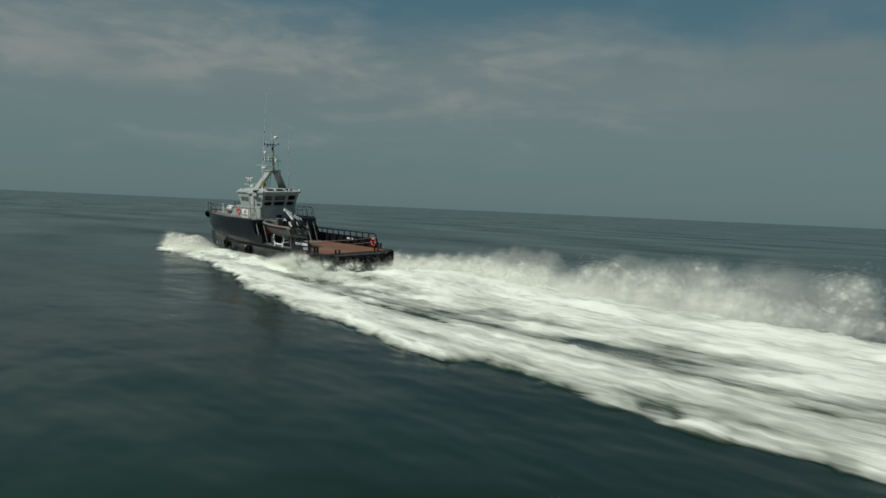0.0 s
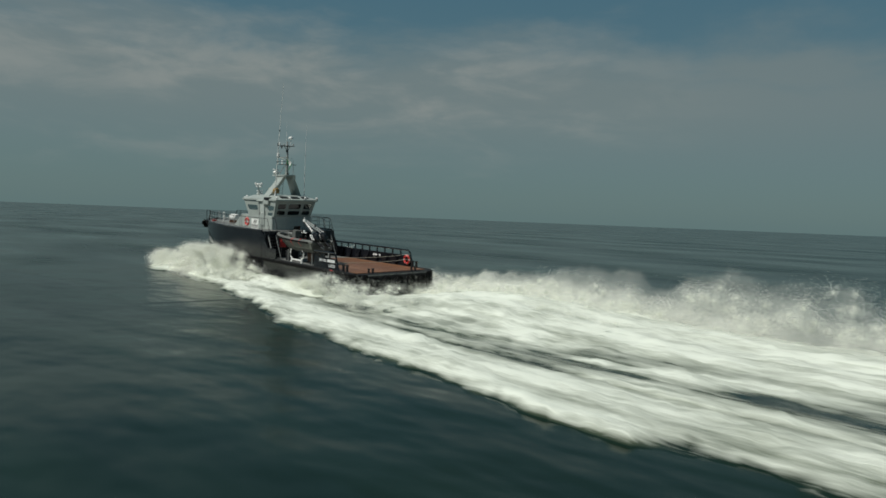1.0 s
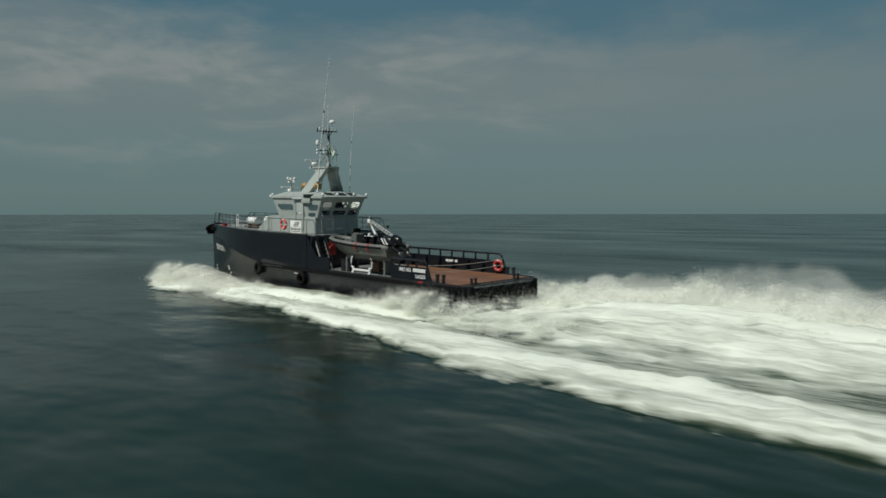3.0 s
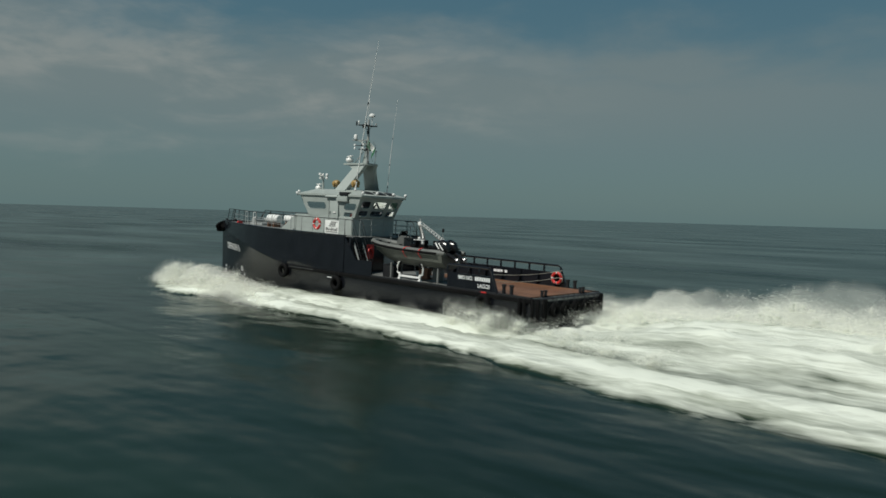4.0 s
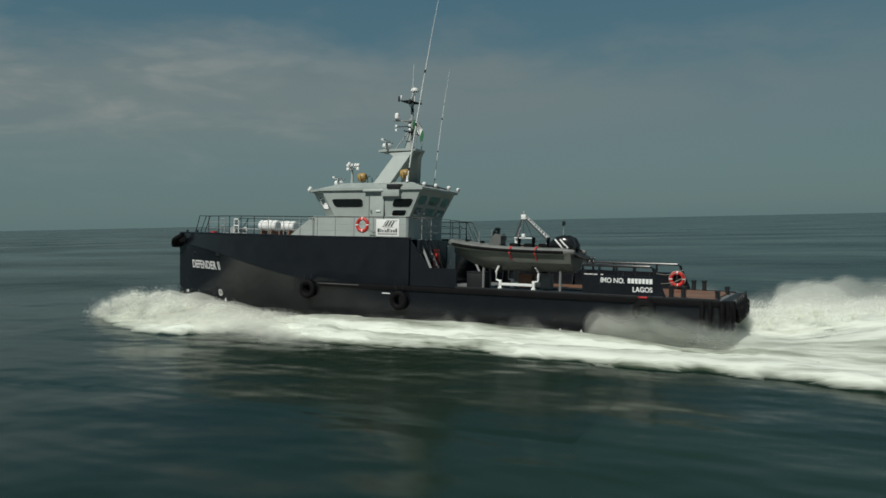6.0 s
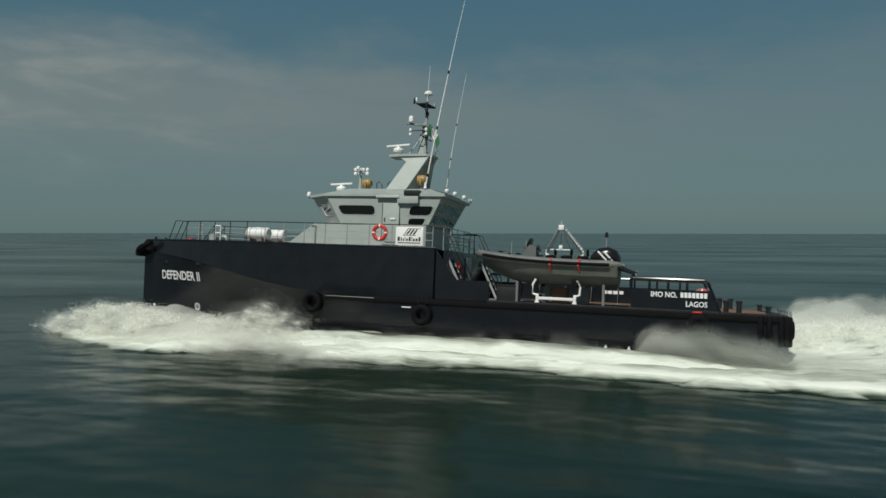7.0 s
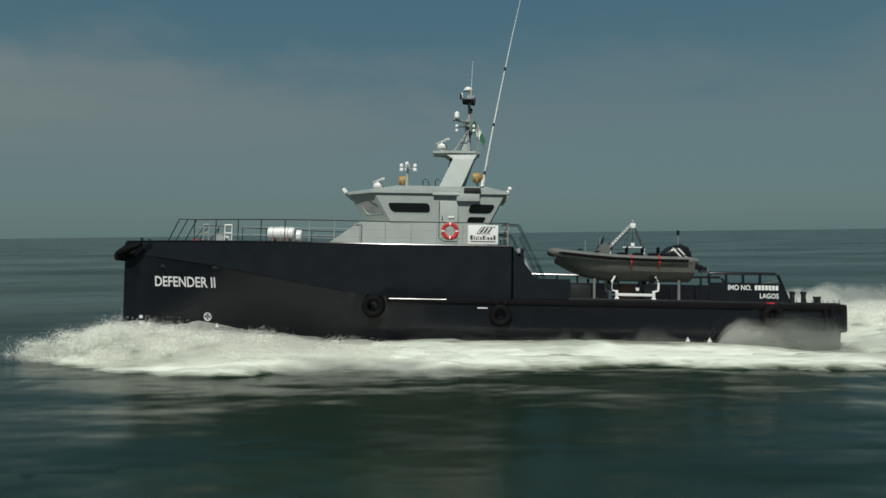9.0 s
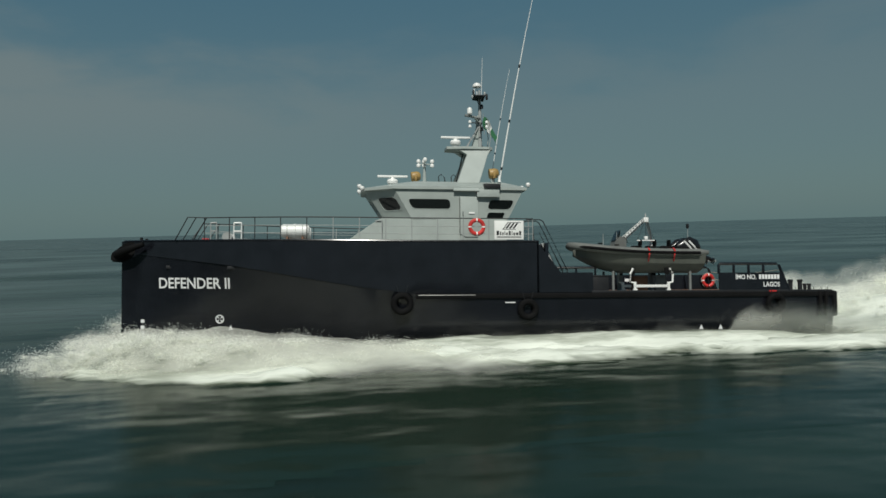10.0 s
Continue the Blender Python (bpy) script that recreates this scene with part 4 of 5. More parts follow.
tube(bm, [(17.70, 2.0, 3.55), (17.70, 2.05, 3.55), (17.70, 2.05, 3.70), (17.70, 2.0, 3.70)], 0.018, 6)
part("handle", bm, DARK, side_door)
bm = bmesh.new()
box(bm, (17.15, 1.99, 3.62), (17.42, 2.03, 3.70), 0.01)
part("light_fitting", bm, WHITE, side_door)
bm = bmesh.new()
tube(bm, [(17.84, 2.0, 4.4), (17.84, 2.0, 2.7), (17.6, 2.0, 2.55), (17.0, 2.0, 2.55)], 0.015, 6)
part("pipe", bm, DARK, house)
bm = bmesh.new()
for z in (2.35, 3.28):
    tube(bm, [(21.75, 1.96, z), (21.4, 1.96, z), (21.4, 2.02, z)], 0.02, 6)
tube(bm, [(21.42, 2.02, 2.3), (21.42, 2.02, 3.3)], 0.025, 6)
part("grab_frame", bm, RAIL, house)


def flood_lamp(x, y, z, parent, d=(0, 0, 1)):
    bm = bmesh.new()
    lathe(bm, (x, y, z), [(0.02, -0.10), (0.07, -0.09), (0.105, -0.03), (0.11, 0.03), (0.08, 0.08), (0.03, 0.10)], 12, d)
    ob = part("flood_lamp", bm, WHITE, parent, "small white floodlight")
    bm = bmesh.new()
    tube(bm, [(x, y, z - 0.02), (x, y, z - 0.18)], 0.02, 6)
    part("bracket", bm, RAIL, ob)


for x, y, z in ((14.62, 2.0, 5.0), (14.62, 0.75, 5.02), (14.62, -0.75, 5.02), (14.62, -1.9, 5.0), (22.42, 0.95, 4.98), (22.42, -0.95, 4.98), (22.3, 1.2, 4.86)):
    flood_lamp(x, y, z, roof)

# pylon on the roof: two leaning legs and a platform
pylon = part("mast_platform", (lambda bm: (prism(bm, [(16.0, -0.5, 6.90), (16.2, -0.62, 6.90), (17.5, -0.65, 6.90), (18.25, -0.4, 6.90), (18.25, 0.55, 6.90), (17.5, 0.68, 6.90), (16.2, 0.65, 6.90), (16.0, 0.5, 6.90)], (0, 0, 0.12)), bm)[-1])(bmesh.new()), GREY, ship, "grey platform on a two legged mast pylon")
for s in (1, -1):
    bm = bmesh.new()
    rows = []
    for z, xf, xa, yo, yi in ((5.1, 17.9, 16.85, 1.62, 1.20), (6.62, 17.28, 16.26, 0.66, 0.34), (6.92, 17.75, 16.08, 0.58, 0.28)):
        rows.append([(xa, s * yi, z), (xf, s * yi, z), (xf, s * yo, z), (xa, s * yo, z)])
    strip(bm, rows, True, True)
    bmesh.ops.recalc_face_normals(bm, faces=bm.faces)
    bmesh.ops.bevel(bm, geom=list(bm.edges), offset=0.02, segments=1, affect="EDGES")
    part("leg", bm, GREY, pylon)
bm = bmesh.new()
for y in (-0.15, 0.15):
    tube(bm, [(17.75, y, 5.2), (17.35, y, 6.9)], 0.018, 6)
for k in range(6):
    z = 5.4 + 0.26 * k
    x = 17.75 - 0.235 * (z - 5.2)
    tube(bm, [(x, -0.15, z), (x, 0.15, z)], 0.012, 6)
part("ladder", bm, DARK, pylon)
for x in (18.55, 17.95):
    bm = bmesh.new()
    tube(bm, [(x + 0.12, 0.9, 5.15), (x + 0.14, 0.9, 5.5), (x + 0.02, 0.9, 5.6), (x - 0.14, 0.9, 5.45), (x - 0.18, 0.9, 5.15)], 0.022, 8)
    part("grab_hoop", bm, DARK, roof)

# mast
bm = bmesh.new()
tube(bm, [(16.52, 0, 7.0), (16.52, 0, 8.6), (16.54, 0, 9.95)], [0.10, 0.085, 0.06], 10)
mast = part("mast", bm, RAIL, ship, "slim grey signal mast with lights and aerials")
for s in (1, -1):
    bm = bmesh.new()
    tube(bm, [(17.25, s * 0.45, 7.0), (16.58, s * 0.04, 8.15)], 0.03, 6)
    part("stay", bm, RAIL, mast)
bm = bmesh.new()
prism(bm, [(16.25, -0.55, 9.52), (16.85, -0.3, 9.52), (16.9, 0.6, 9.52), (16.35, 0.6, 9.52)], (0, 0, 0.05))
tube(bm, [(16.6, 0.3, 9.5), (16.54, 0.0, 9.15)], 0.02, 6)
tube(bm, [(16.6, -0.3, 9.5), (16.54, 0.0, 9.15)], 0.02, 6)
part("yard", bm, DARK, mast, "dark cross yard")
bm = bmesh.new()
tube(bm, [(16.52, 0.85, 7.92), (16.52, -0.85, 7.92)], 0.03, 6)
tube(bm, [(16.52, 0.62, 8.18), (17.1, 0.62, 8.18)], 0.025, 6)
tube(bm, [(16.52, 0.62, 8.18), (16.52, -0.1, 8.18)], 0.025, 6)
part("crossarm", bm, DARK, mast)
bm = bmesh.new()
prism(bm, [(17.35, 0.45, 8.52), (17.35, 0.68, 8.52), (16.5, 0.12, 8.52), (16.5, -0.1, 8.52)], (0, 0, 0.07))
part("arm", bm, RAIL, mast)
for x, y, z, r, h, col in ((17.12, 0.57, 8.60, 0.125, 0.34, WHITE), (17.12, 0.62, 8.16, 0.07, 0.14, WHITE), (17.12, 0.62, 7.94, 0.07, 0.14, WHITE), (16.3, 0.62, 8.16, 0.07, 0.14, WHITE), (16.3, 0.62, 7.94, 0.07, 0.14, WHITE), (16.90, 0.55, 9.58, 0.05, 0.28, WHITE), (16.45, 0.12, 9.0, 0.08, 0.22, DARK), (16.45, 0.10, 7.9, 0.08, 0.22, DARK), (16.45, 0.0, 7.04, 0.09, 0.16, DARK), (16.95, 0.7, 9.5, 0.05, 0.3, DARK), (16.3, 0.7, 9.3, 0.06, 0.3, DARK)):
    bm = bmesh.new()
    lathe(bm, (x, y, z), [(r * 0.8, 0), (r, h * 0.1), (r, h * 0.7), (r * 0.8, h * 0.9), (r * 0.3, h)], 14)
    part("mast_light" if r < 0.1 else "satellite_dome", bm, col, mast, "white aerial dome" if r > 0.1 else "")
bm = bmesh.new()
lathe(bm, (16.6, -0.35, 10.20), [(0.05, -0.62), (0.022, -0.60), (0.022, -0.05), (0.10, -0.02), (0.22, 0.0), (0.225, 0.04), (0.19, 0.14), (0.10, 0.20), (0.02, 0.22)], 18)
part("satellite_dome", bm, WHITE, mast, "white mushroom shaped aerial dome")
bm = bmesh.new()
tube(bm, [(16.47, 0.15, 9.5), (16.44, 0.15, 10.5), (16.40, 0.15, 11.55)], [0.016, 0.012, 0.007], 6)
part("whip_aerial", bm, WHITE, mast)

bm = bmesh.new()
prism(bm, [(16.62, -0.02, 7.0), (16.98, -0.02, 7.0), (16.72, -0.02, 8.1), (16.74, -0.02, 8.6), (16.56, -0.02, 8.75), (16.50, -0.02, 7.0)], (0, 0.04, 0))
part("fin", bm, GREY, mast, "grey stiffening fin on the mast")
bm = bmesh.new()
prism(bm, [(16.95, 0.42, 8.50), (16.95, 0.62, 8.50), (16.55, 0.16, 8.28), (16.55, -0.04, 8.28)], (0, 0, 0.04))
part("gusset", bm, GREY, mast)
for y in (0.32, -0.32):
    bm = bmesh.new()
    tube(bm, [(16.12, y, 7.02), (16.05, y, 7.6), (16.12, y, 8.25), (16.22, y * 0.6, 8.5)], 0.022, 6)
    part("guard_pole", bm, RAIL, mast)
for x, y in ((16.35, 0.42), (16.85, -0.2), (16.30, -0.45)):
    bm = bmesh.new()
    lathe(bm, (x, y, 9.57), [(0.04, 0), (0.055, 0.03), (0.055, 0.16), (0.03, 0.20)], 10)
    part("mast_light", bm, RAIL, mast)

# whip aerials on the roof
for (x, y, z), (x2, y2, z2), r in (((15.88, 1.52, 5.18), (14.35, 1.75, 14.6), 0.036), ((15.80, -1.30, 5.12), (15.05, -0.9, 11.36), 0.024)):
    bm = bmesh.new()
    a, b = Vector((x, y, z)), Vector((x2, y2, z2))
    lathe(bm, a, [(0.09, 0.0), (0.07, 0.05), (0.05, 0.2), (0.04, 0.3)], 10)
    aerial = part("aerial_mount", bm, WHITE, roof)
    bm = bmesh.new()
    pts = [a.lerp(b, t) + Vector((-0.25 * t * t, 0, 0)) for t in (0, 0.15, 0.3, 0.5, 0.75, 1)]
    tube(bm, pts, [r, r, r * 0.95, r * 0.75, r * 0.5, r * 0.25], 8)
    part("whip_aerial", bm, WHITE, aerial, "long white whip aerial leaning aft")
    for t in (0.06, 0.30, 0.58):
        bm = bmesh.new()
        tube(bm, [a.lerp(b, t) + Vector((-0.25 * t * t, 0, 0)), a.lerp(b, t + 0.015) + Vector((-0.25 * t * t, 0, 0))], r * 1.25, 8)
        part("ferrule", bm, DARK, aerial)

# radars: turning scanner bars on domed pedestals
scanners = []
for x, y, z, w in ((20.85, 0.45, 5.08, 1.45), (17.80, 0.42, 7.02, 1.45)):
    bm = bmesh.new()
    lathe(bm, (x, y, z), [(0.16, 0), (0.16, 0.06), (0.25, 0.12), (0.27, 0.22), (0.22, 0.32), (0.09, 0.36), (0.07, 0.42)], 18)
    pedestal = part("radar", bm, WHITE, roof if x > 19 else pylon, "white navigation radar")
    bm = bmesh.new()
    box(bm, (-w / 2, -0.07, -0.05), (w / 2, 0.07, 0.05), 0.03)
    bar = part("scanner", bm, WHITE, pedestal)
    bar.location = (x, y, z + 0.46)
    scanners.append((bar, (x, y, z + 0.46)))

# lamp tree and searchlights
bm = bmesh.new()
tube(bm, [(19.4, 1.3, 5.0), (19.4, 1.3, 5.55), (19.4, 1.3, 6.0)], [0.11, 0.07, 0.05], 8)
tube(bm, [(19.02, 1.3, 6.0), (19.70, 1.3, 6.0)], 0.03, 6)
tube(bm, [(19.4, 0.98, 6.0), (19.4, 1.62, 6.0)], 0.03, 6)
tree = part("lamp_post", bm, GREY, roof)
for dx, dy in ((-0.36, 0), (0.28, 0), (0, 0.30), (0, -0.30), (0.02, 0.02)):
    for dz in ((-0.08, 0.12) if dx else (0.16,)):
        bm = bmesh.new()
        lathe(bm, (19.4 + dx, 1.3 + dy, 6.02 + dz), [(0.03, -0.09), (0.09, -0.06), (0.10, 0.02), (0.07, 0.08), (0.02, 0.1)], 12)
        part("lamp_head", bm, WHITE, tree, "white round lamp head")
for x, y, z in ((19.7, -0.15, 5.15), (16.12, 1.3, 5.12)):
    bm = bmesh.new()
    lathe(bm, (x, y, z), [(0.14, 0), (0.1, 0.05), (0.06, 0.1), (0.06, 0.3)], 12)
    light = part("searchlight", bm, RAIL, roof, "yellow searchlight on a short post")
    bm = bmesh.new()
    lathe(bm, (x - 0.24, y, z + 0.52), [(0.14, 0), (0.20, 0.05), (0.24, 0.15), (0.24, 0.42), (0.22, 0.45)], 16, (1, 0, -0.1))
    part("lamp_drum", bm, GOLD, light)
    bm = bmesh.new()
    box(bm, (x - 0.05, y - 0.28, z + 0.25), (x + 0.05, y + 0.28, z + 0.30), 0.01)
    for s in (1, -1):
        box(bm, (x - 0.05, y + s * 0.26 - 0.02, z + 0.27), (x + 0.05, y + s * 0.26 + 0.02, z + 0.58), 0.008)
    part("yoke", bm, GOLD, light)

# forecastle rails
for s in (1, -1):
    line = [(x, s * max(0.35, sheer_y(x) - 0.13), sheer_z(x)) for x in [14.75] + list(np.arange(15.6, 29.6, 1.14))]
    bm = bmesh.new()
    top = [Vector(p) + Vector((0, 0, 1.02)) for p in line]
    tube(bm, [top[0] + Vector((-0.05, 0, -1.0))] + top + [Vector((30.0, line[-1][1], sheer_z(30) + 1.03)), Vector((30.6, line[-1][1] * 0.85, sheer_z(31)))], 0.026, 6)
    rail = part("guard_rail", bm, DARK, ship, "dark topped steel guard rail")
    for h in (0.33, 0.66):
        bm = bmesh.new()
        tube(bm, [Vector(p) + Vector((0, 0, h)) for p in line], 0.014, 6)
        part("wire", bm, RAIL, rail)
    for i, p in enumerate(line):
        bm = bmesh.new()
        q = Vector(p)
        tube(bm, [q, q + Vector((0, 0, 1.02))], 0.022, 6)
        part("stanchion", bm, RAIL if i < 9 else DARK, rail)
    bm = bmesh.new()
    for x in (29.8, 29.3):
        y = s * (sheer_y(x) - 0.15)
        tube(bm, [(x + 0.5, y * 0.9, sheer_z(x)), (x - 0.1, y, sheer_z(x) + 1.02)], 0.022, 6)
    part("brace", bm, DARK, rail)
# rail across the aft edge of the forecastle and the stairs down
bm = bmesh.new()
for z in (2.6, 2.95, 3.32):
    tube(bm, [(14.65, -2.2, z), (14.65, 2.1, z)], 0.02, 6)
for y in (-2.2, -1.1, 0.0, 1.1, 2.1):
    tube(bm, [(14.65, y, 2.2), (14.65, y, 3.32)], 0.022, 6)
part("aft_rail", bm, RAIL, ship)
for s in (1, -1):
    bm = bmesh.new()
    for y in (2.35, 3.05):
        prism(bm, [(14.32, s * y, 2.22), (14.2, s * y, 2.22), (13.1, s * y, 0.0), (13.22, s * y, 0.0)], (0, 0.035, 0))
    stair = part("stair", bm, RAIL, ship, "steep steel stair to the forecastle")
    for k in range(8):
        bm = bmesh.new()
        x, z = 13.2 + 1.1 * (k + 0.6) / 8.4, 2.2 * (k + 0.6) / 8.4
        box(bm, (x - 0.1, min(s * 2.36, s * 3.05), z - 0.015), (x + 0.1, max(s * 2.36, s * 3.05), z + 0.015))
        part("tread", bm, DARK, stair)
    for y in (2.35, 3.08):
        bm = bmesh.new()
        tube(bm, [(15.0, s * y, 3.27), (14.35, s * y, 3.27), (14.22, s * y, 3.2), (13.12, s * y, 1.0), (13.1, s * y, 0.0)], 0.026, 6)
        tube(bm, [(14.2, s * y, 2.75), (13.2, s * y, 0.62)], 0.016, 6)
        part("handrail", bm, DARK, stair)

# windlass frames on the foredeck
for x, w in ((29.05, 0.26), (27.98, 0.34)):
    bm = bmesh.new()
    for o in (-w / 2, w / 2):
        tube(bm, [(x + o, 0.75, 2.25), (x + o, 0.75, 3.26)], 0.026, 8)
    tube(bm, [(x - w / 2, 0.75, 3.25), (x + w / 2, 0.75, 3.25)], 0.034, 8)
    box(bm, (x - w / 2, 0.72, 2.84), (x + w / 2, 0.78, 2.90), 0.01)
    part("deck_frame", bm, RAIL if x > 29 else WHITE, ship, "slim painted deck frame")
bm = bmesh.new()
box(bm, (27.4, -0.5, 2.25), (29.3, 0.5, 2.45), 0.04)
lathe(bm, (28.5, -0.6, 2.62), [(0.22, 0), (0.22, 0.05), (0.12, 0.1), (0.12, 1.0), (0.22, 1.05), (0.22, 1.1)], 16, (0, 1, 0))
part("windlass", bm, RAIL, ship)
bm = bmesh.new()
box(bm, (29.15, 1.0, 2.27), (29.45, 1.35, 2.5), 0.03)
part("hydrant_box", bm, ORANGE, ship, "small red deck box")


def letters(text, size, name, parent, place, material=LETTER, bold=0.0):
    """Flat painted letters: place(u, v) maps letter space, in metres, onto a surface."""
    c = bpy.data.curves.new(name, "FONT")
    c.body, c.size, c.offset, c.resolution_u = text, size, bold, 3
    o = new(name, c)
    me = bpy.data.meshes.new_from_object(o.evaluated_get(bpy.context.evaluated_depsgraph_get()))
    bpy.data.objects.remove(o)
    wide = max(v.co.x for v in me.vertices)
    for v in me.vertices:
        v.co = place(v.co.x / wide, v.co.y)
    me.materials.append(material)
    ob = new(name, me)
    ob.parent = parent
    return ob


# name on the bow, marks on the side
letters("DEFENDER II", 0.67, "ship_name", hull, lambda u, v: Vector((31.44 - 3.32 * u, hull_y(31.44 - 3.32 * u, 0.26 + v) + 0.04, 0.24 + v + 0.035 * (1 - u))), bold=0.012)
port = [b for b in ship.children if b.name.startswith("bulwark")][0]
letters("IMO NO.", 0.30, "bulwark_lettering", port, lambda u, v: Vector((5.27 - 1.02 * u, 3.452, 0.555 + v)), bold=0.006)
letters("LAGOS", 0.30, "bulwark_lettering", port, lambda u, v: Vector((3.92 - 0.82 * u, 3.452, 0.215 + v)), bold=0.006)
for i in range(7):
    bm = bmesh.new()
    x = 4.12 - i * 0.148
    box(bm, (x - 0.115, 3.444, 0.56), (x, 3.451, 0.765))
    part("number_bar", bm, LETTER, port, "white painted bar in place of a number")


def mark(name, outline):
    bm = bmesh.new()
    bm.faces.new([bm.verts.new((x, hull_y(x, z) + 0.035, z)) for x, z in outline])
    r = bmesh.ops.extrude_face_region(bm, geom=bm.faces[:])
    bmesh.ops.translate(bm, vec=(0, -0.02, 0), verts=[v for v in r["geom"] if isinstance(v, bmesh.types.BMVert)])
    bmesh.ops.recalc_face_normals(bm, faces=bm.faces)
    part(name, bm, LETTER, hull, "white painted hull mark", False)


for x, z in ((28.15, -1.52), (6.98, -1.62), (6.05, -1.62)):
    mark("triangle_mark", [(x - 0.10, z - 0.09), (x + 0.10, z - 0.09), (x, z + 0.12)])
for z in (-1.30, -1.58, -1.84):
    mark("draught_mark", [(32.13, z), (32.3, z), (32.3, z + 0.15), (32.13, z + 0.15)])
mark("dash_mark", [(15.6, -0.46), (16.05, -0.46), (16.05, -0.41), (15.6, -0.41)])
for a in range(4):
    t0 = math.pi / 4 + a * math.pi / 2
    arc = [(28.65 + 0.20 * math.cos(t0 + k), -1.13 + 0.20 * math.sin(t0 + k)) for k in np.linspace(0.0, math.pi / 2, 6)]
    mark("thruster_mark", arc + [(28.65 + 0.15 * math.cos(t0 + k), -1.13 + 0.15 * math.sin(t0 + k)) for k in np.linspace(math.pi / 2, 0.0, 6)])
    mark("thruster_mark", [(28.65 + 0.02 * math.cos(t0 + 0.8), -1.13 + 0.02 * math.sin(t0 + 0.8)), (28.65 + 0.15 * math.cos(t0 - 0.25), -1.13 + 0.15 * math.sin(t0 - 0.25)), (28.65 + 0.15 * math.cos(t0 + 0.25), -1.13 + 0.15 * math.sin(t0 + 0.25))])
bm = bmesh.new()
box(bm, (30.75, hull_y(30.9, 1.2) - 0.15, 1.14), (31.05, hull_y(30.9, 1.2) + 0.03, 1.28), 0.03)
part("anchor_pocket", bm, DARK, hull)
bm = bmesh.new()
box(bm, (27.75, hull_y(28, 1.2) - 0.35, 1.08), (28.2, hull_y(28, 1.2) + 0.02, 1.22), 0.04)
part("fairlead_slot", bm, DARK, hull)
# hose, side light and lamp
bm = bmesh.new()
ring_bar(bm, (13.95, 1.75, 1.3), (-1, 0, 0), 0.20, 0.08, 20, 8)
box(bm, (13.96, 1.45, 0.85), (14.04, 2.05, 1.75), 0.02)
part("fire_hose", bm, ORANGE, bulkhead, "coiled red fire hose on a backboard")
bm = bmesh.new()
box(bm, (3.3, 3.44, -0.03), (3.65, 3.53, 0.04), 0.03)
part("edge_fender", bm, ORANGE, ship, "small red fender pad at the deck edge")
bm = bmesh.new()
tube(bm, [(14.9, -2.86, 2.2), (14.9, -2.86, 2.85)], 0.03, 8)
lathe(bm, (14.9, -2.86, 2.82), [(0.04, 0.0), (0.085, 0.03), (0.085, 0.20), (0.05, 0.25)], 12)
part("deck_lamp", bm, WHITE, ship, "white deck lamp on a post")
# added pale metal bar that stands in for the glint on the strake's fore end
for s in (1, -1):
    bm = bmesh.new()
    tube(bm, [(x, s * (sheer_y(x) + 0.085), -0.10) for x in np.linspace(17.4, 19.9, 8)], 0.022, 8)
    part("wear_bar", bm, GLINT_STEEL, hull, "thin steel bar added as the glint along the strake")
# lines across the aft deck
for z in (0.62, 1.0):
    bm = bmesh.new()
    tube(bm, [(2.95, 3.36 - 6.72 * t, z - 0.35 * 4 * t * (1 - t) * 0.35) for t in np.linspace(0, 1, 12)], 0.018, 6)
    part("safety_line", bm, ROPE, ship, "pale rope across the aft deck")


# ---- things that ride on the ship ----
def lifebuoy(x, y, z):
    b = thing("lifebuoy", "red and white lifebuoy hung on the ship's rail", "lifebuoy", "lifebuoys")
    bm = bmesh.new()
    ring_bar(bm, (0, 0, 0), (0, 1, 0), 0.30, 0.085, 36, 10)
    part("ring", bm, ORANGE, b)
    for k in range(4):
        a = math.pi / 2 * k
        bm = bmesh.new()
        c, s = math.cos(a), math.sin(a)
        tube(bm, [(0.30 * c - 0.03 * -s, 0, 0.30 * s - 0.03 * c), (0.30 * c + 0.03 * -s, 0, 0.30 * s + 0.03 * c)], 0.088, 12)
        part("band", bm, WHITE, b, "white reflective band")
    bm = bmesh.new()
    tube(bm, [(0.40 * math.cos(a), 0, 0.40 * math.sin(a)) for a in np.linspace(0, 2 * math.pi, 25)], 0.011, 6)
    part("grab_line", bm, ROPE, b)
    carried.append((b, pose(x, y, z)))


lifebuoy(17.30, 3.42, 2.90)
lifebuoy(3.2, -3.22, 0.55)


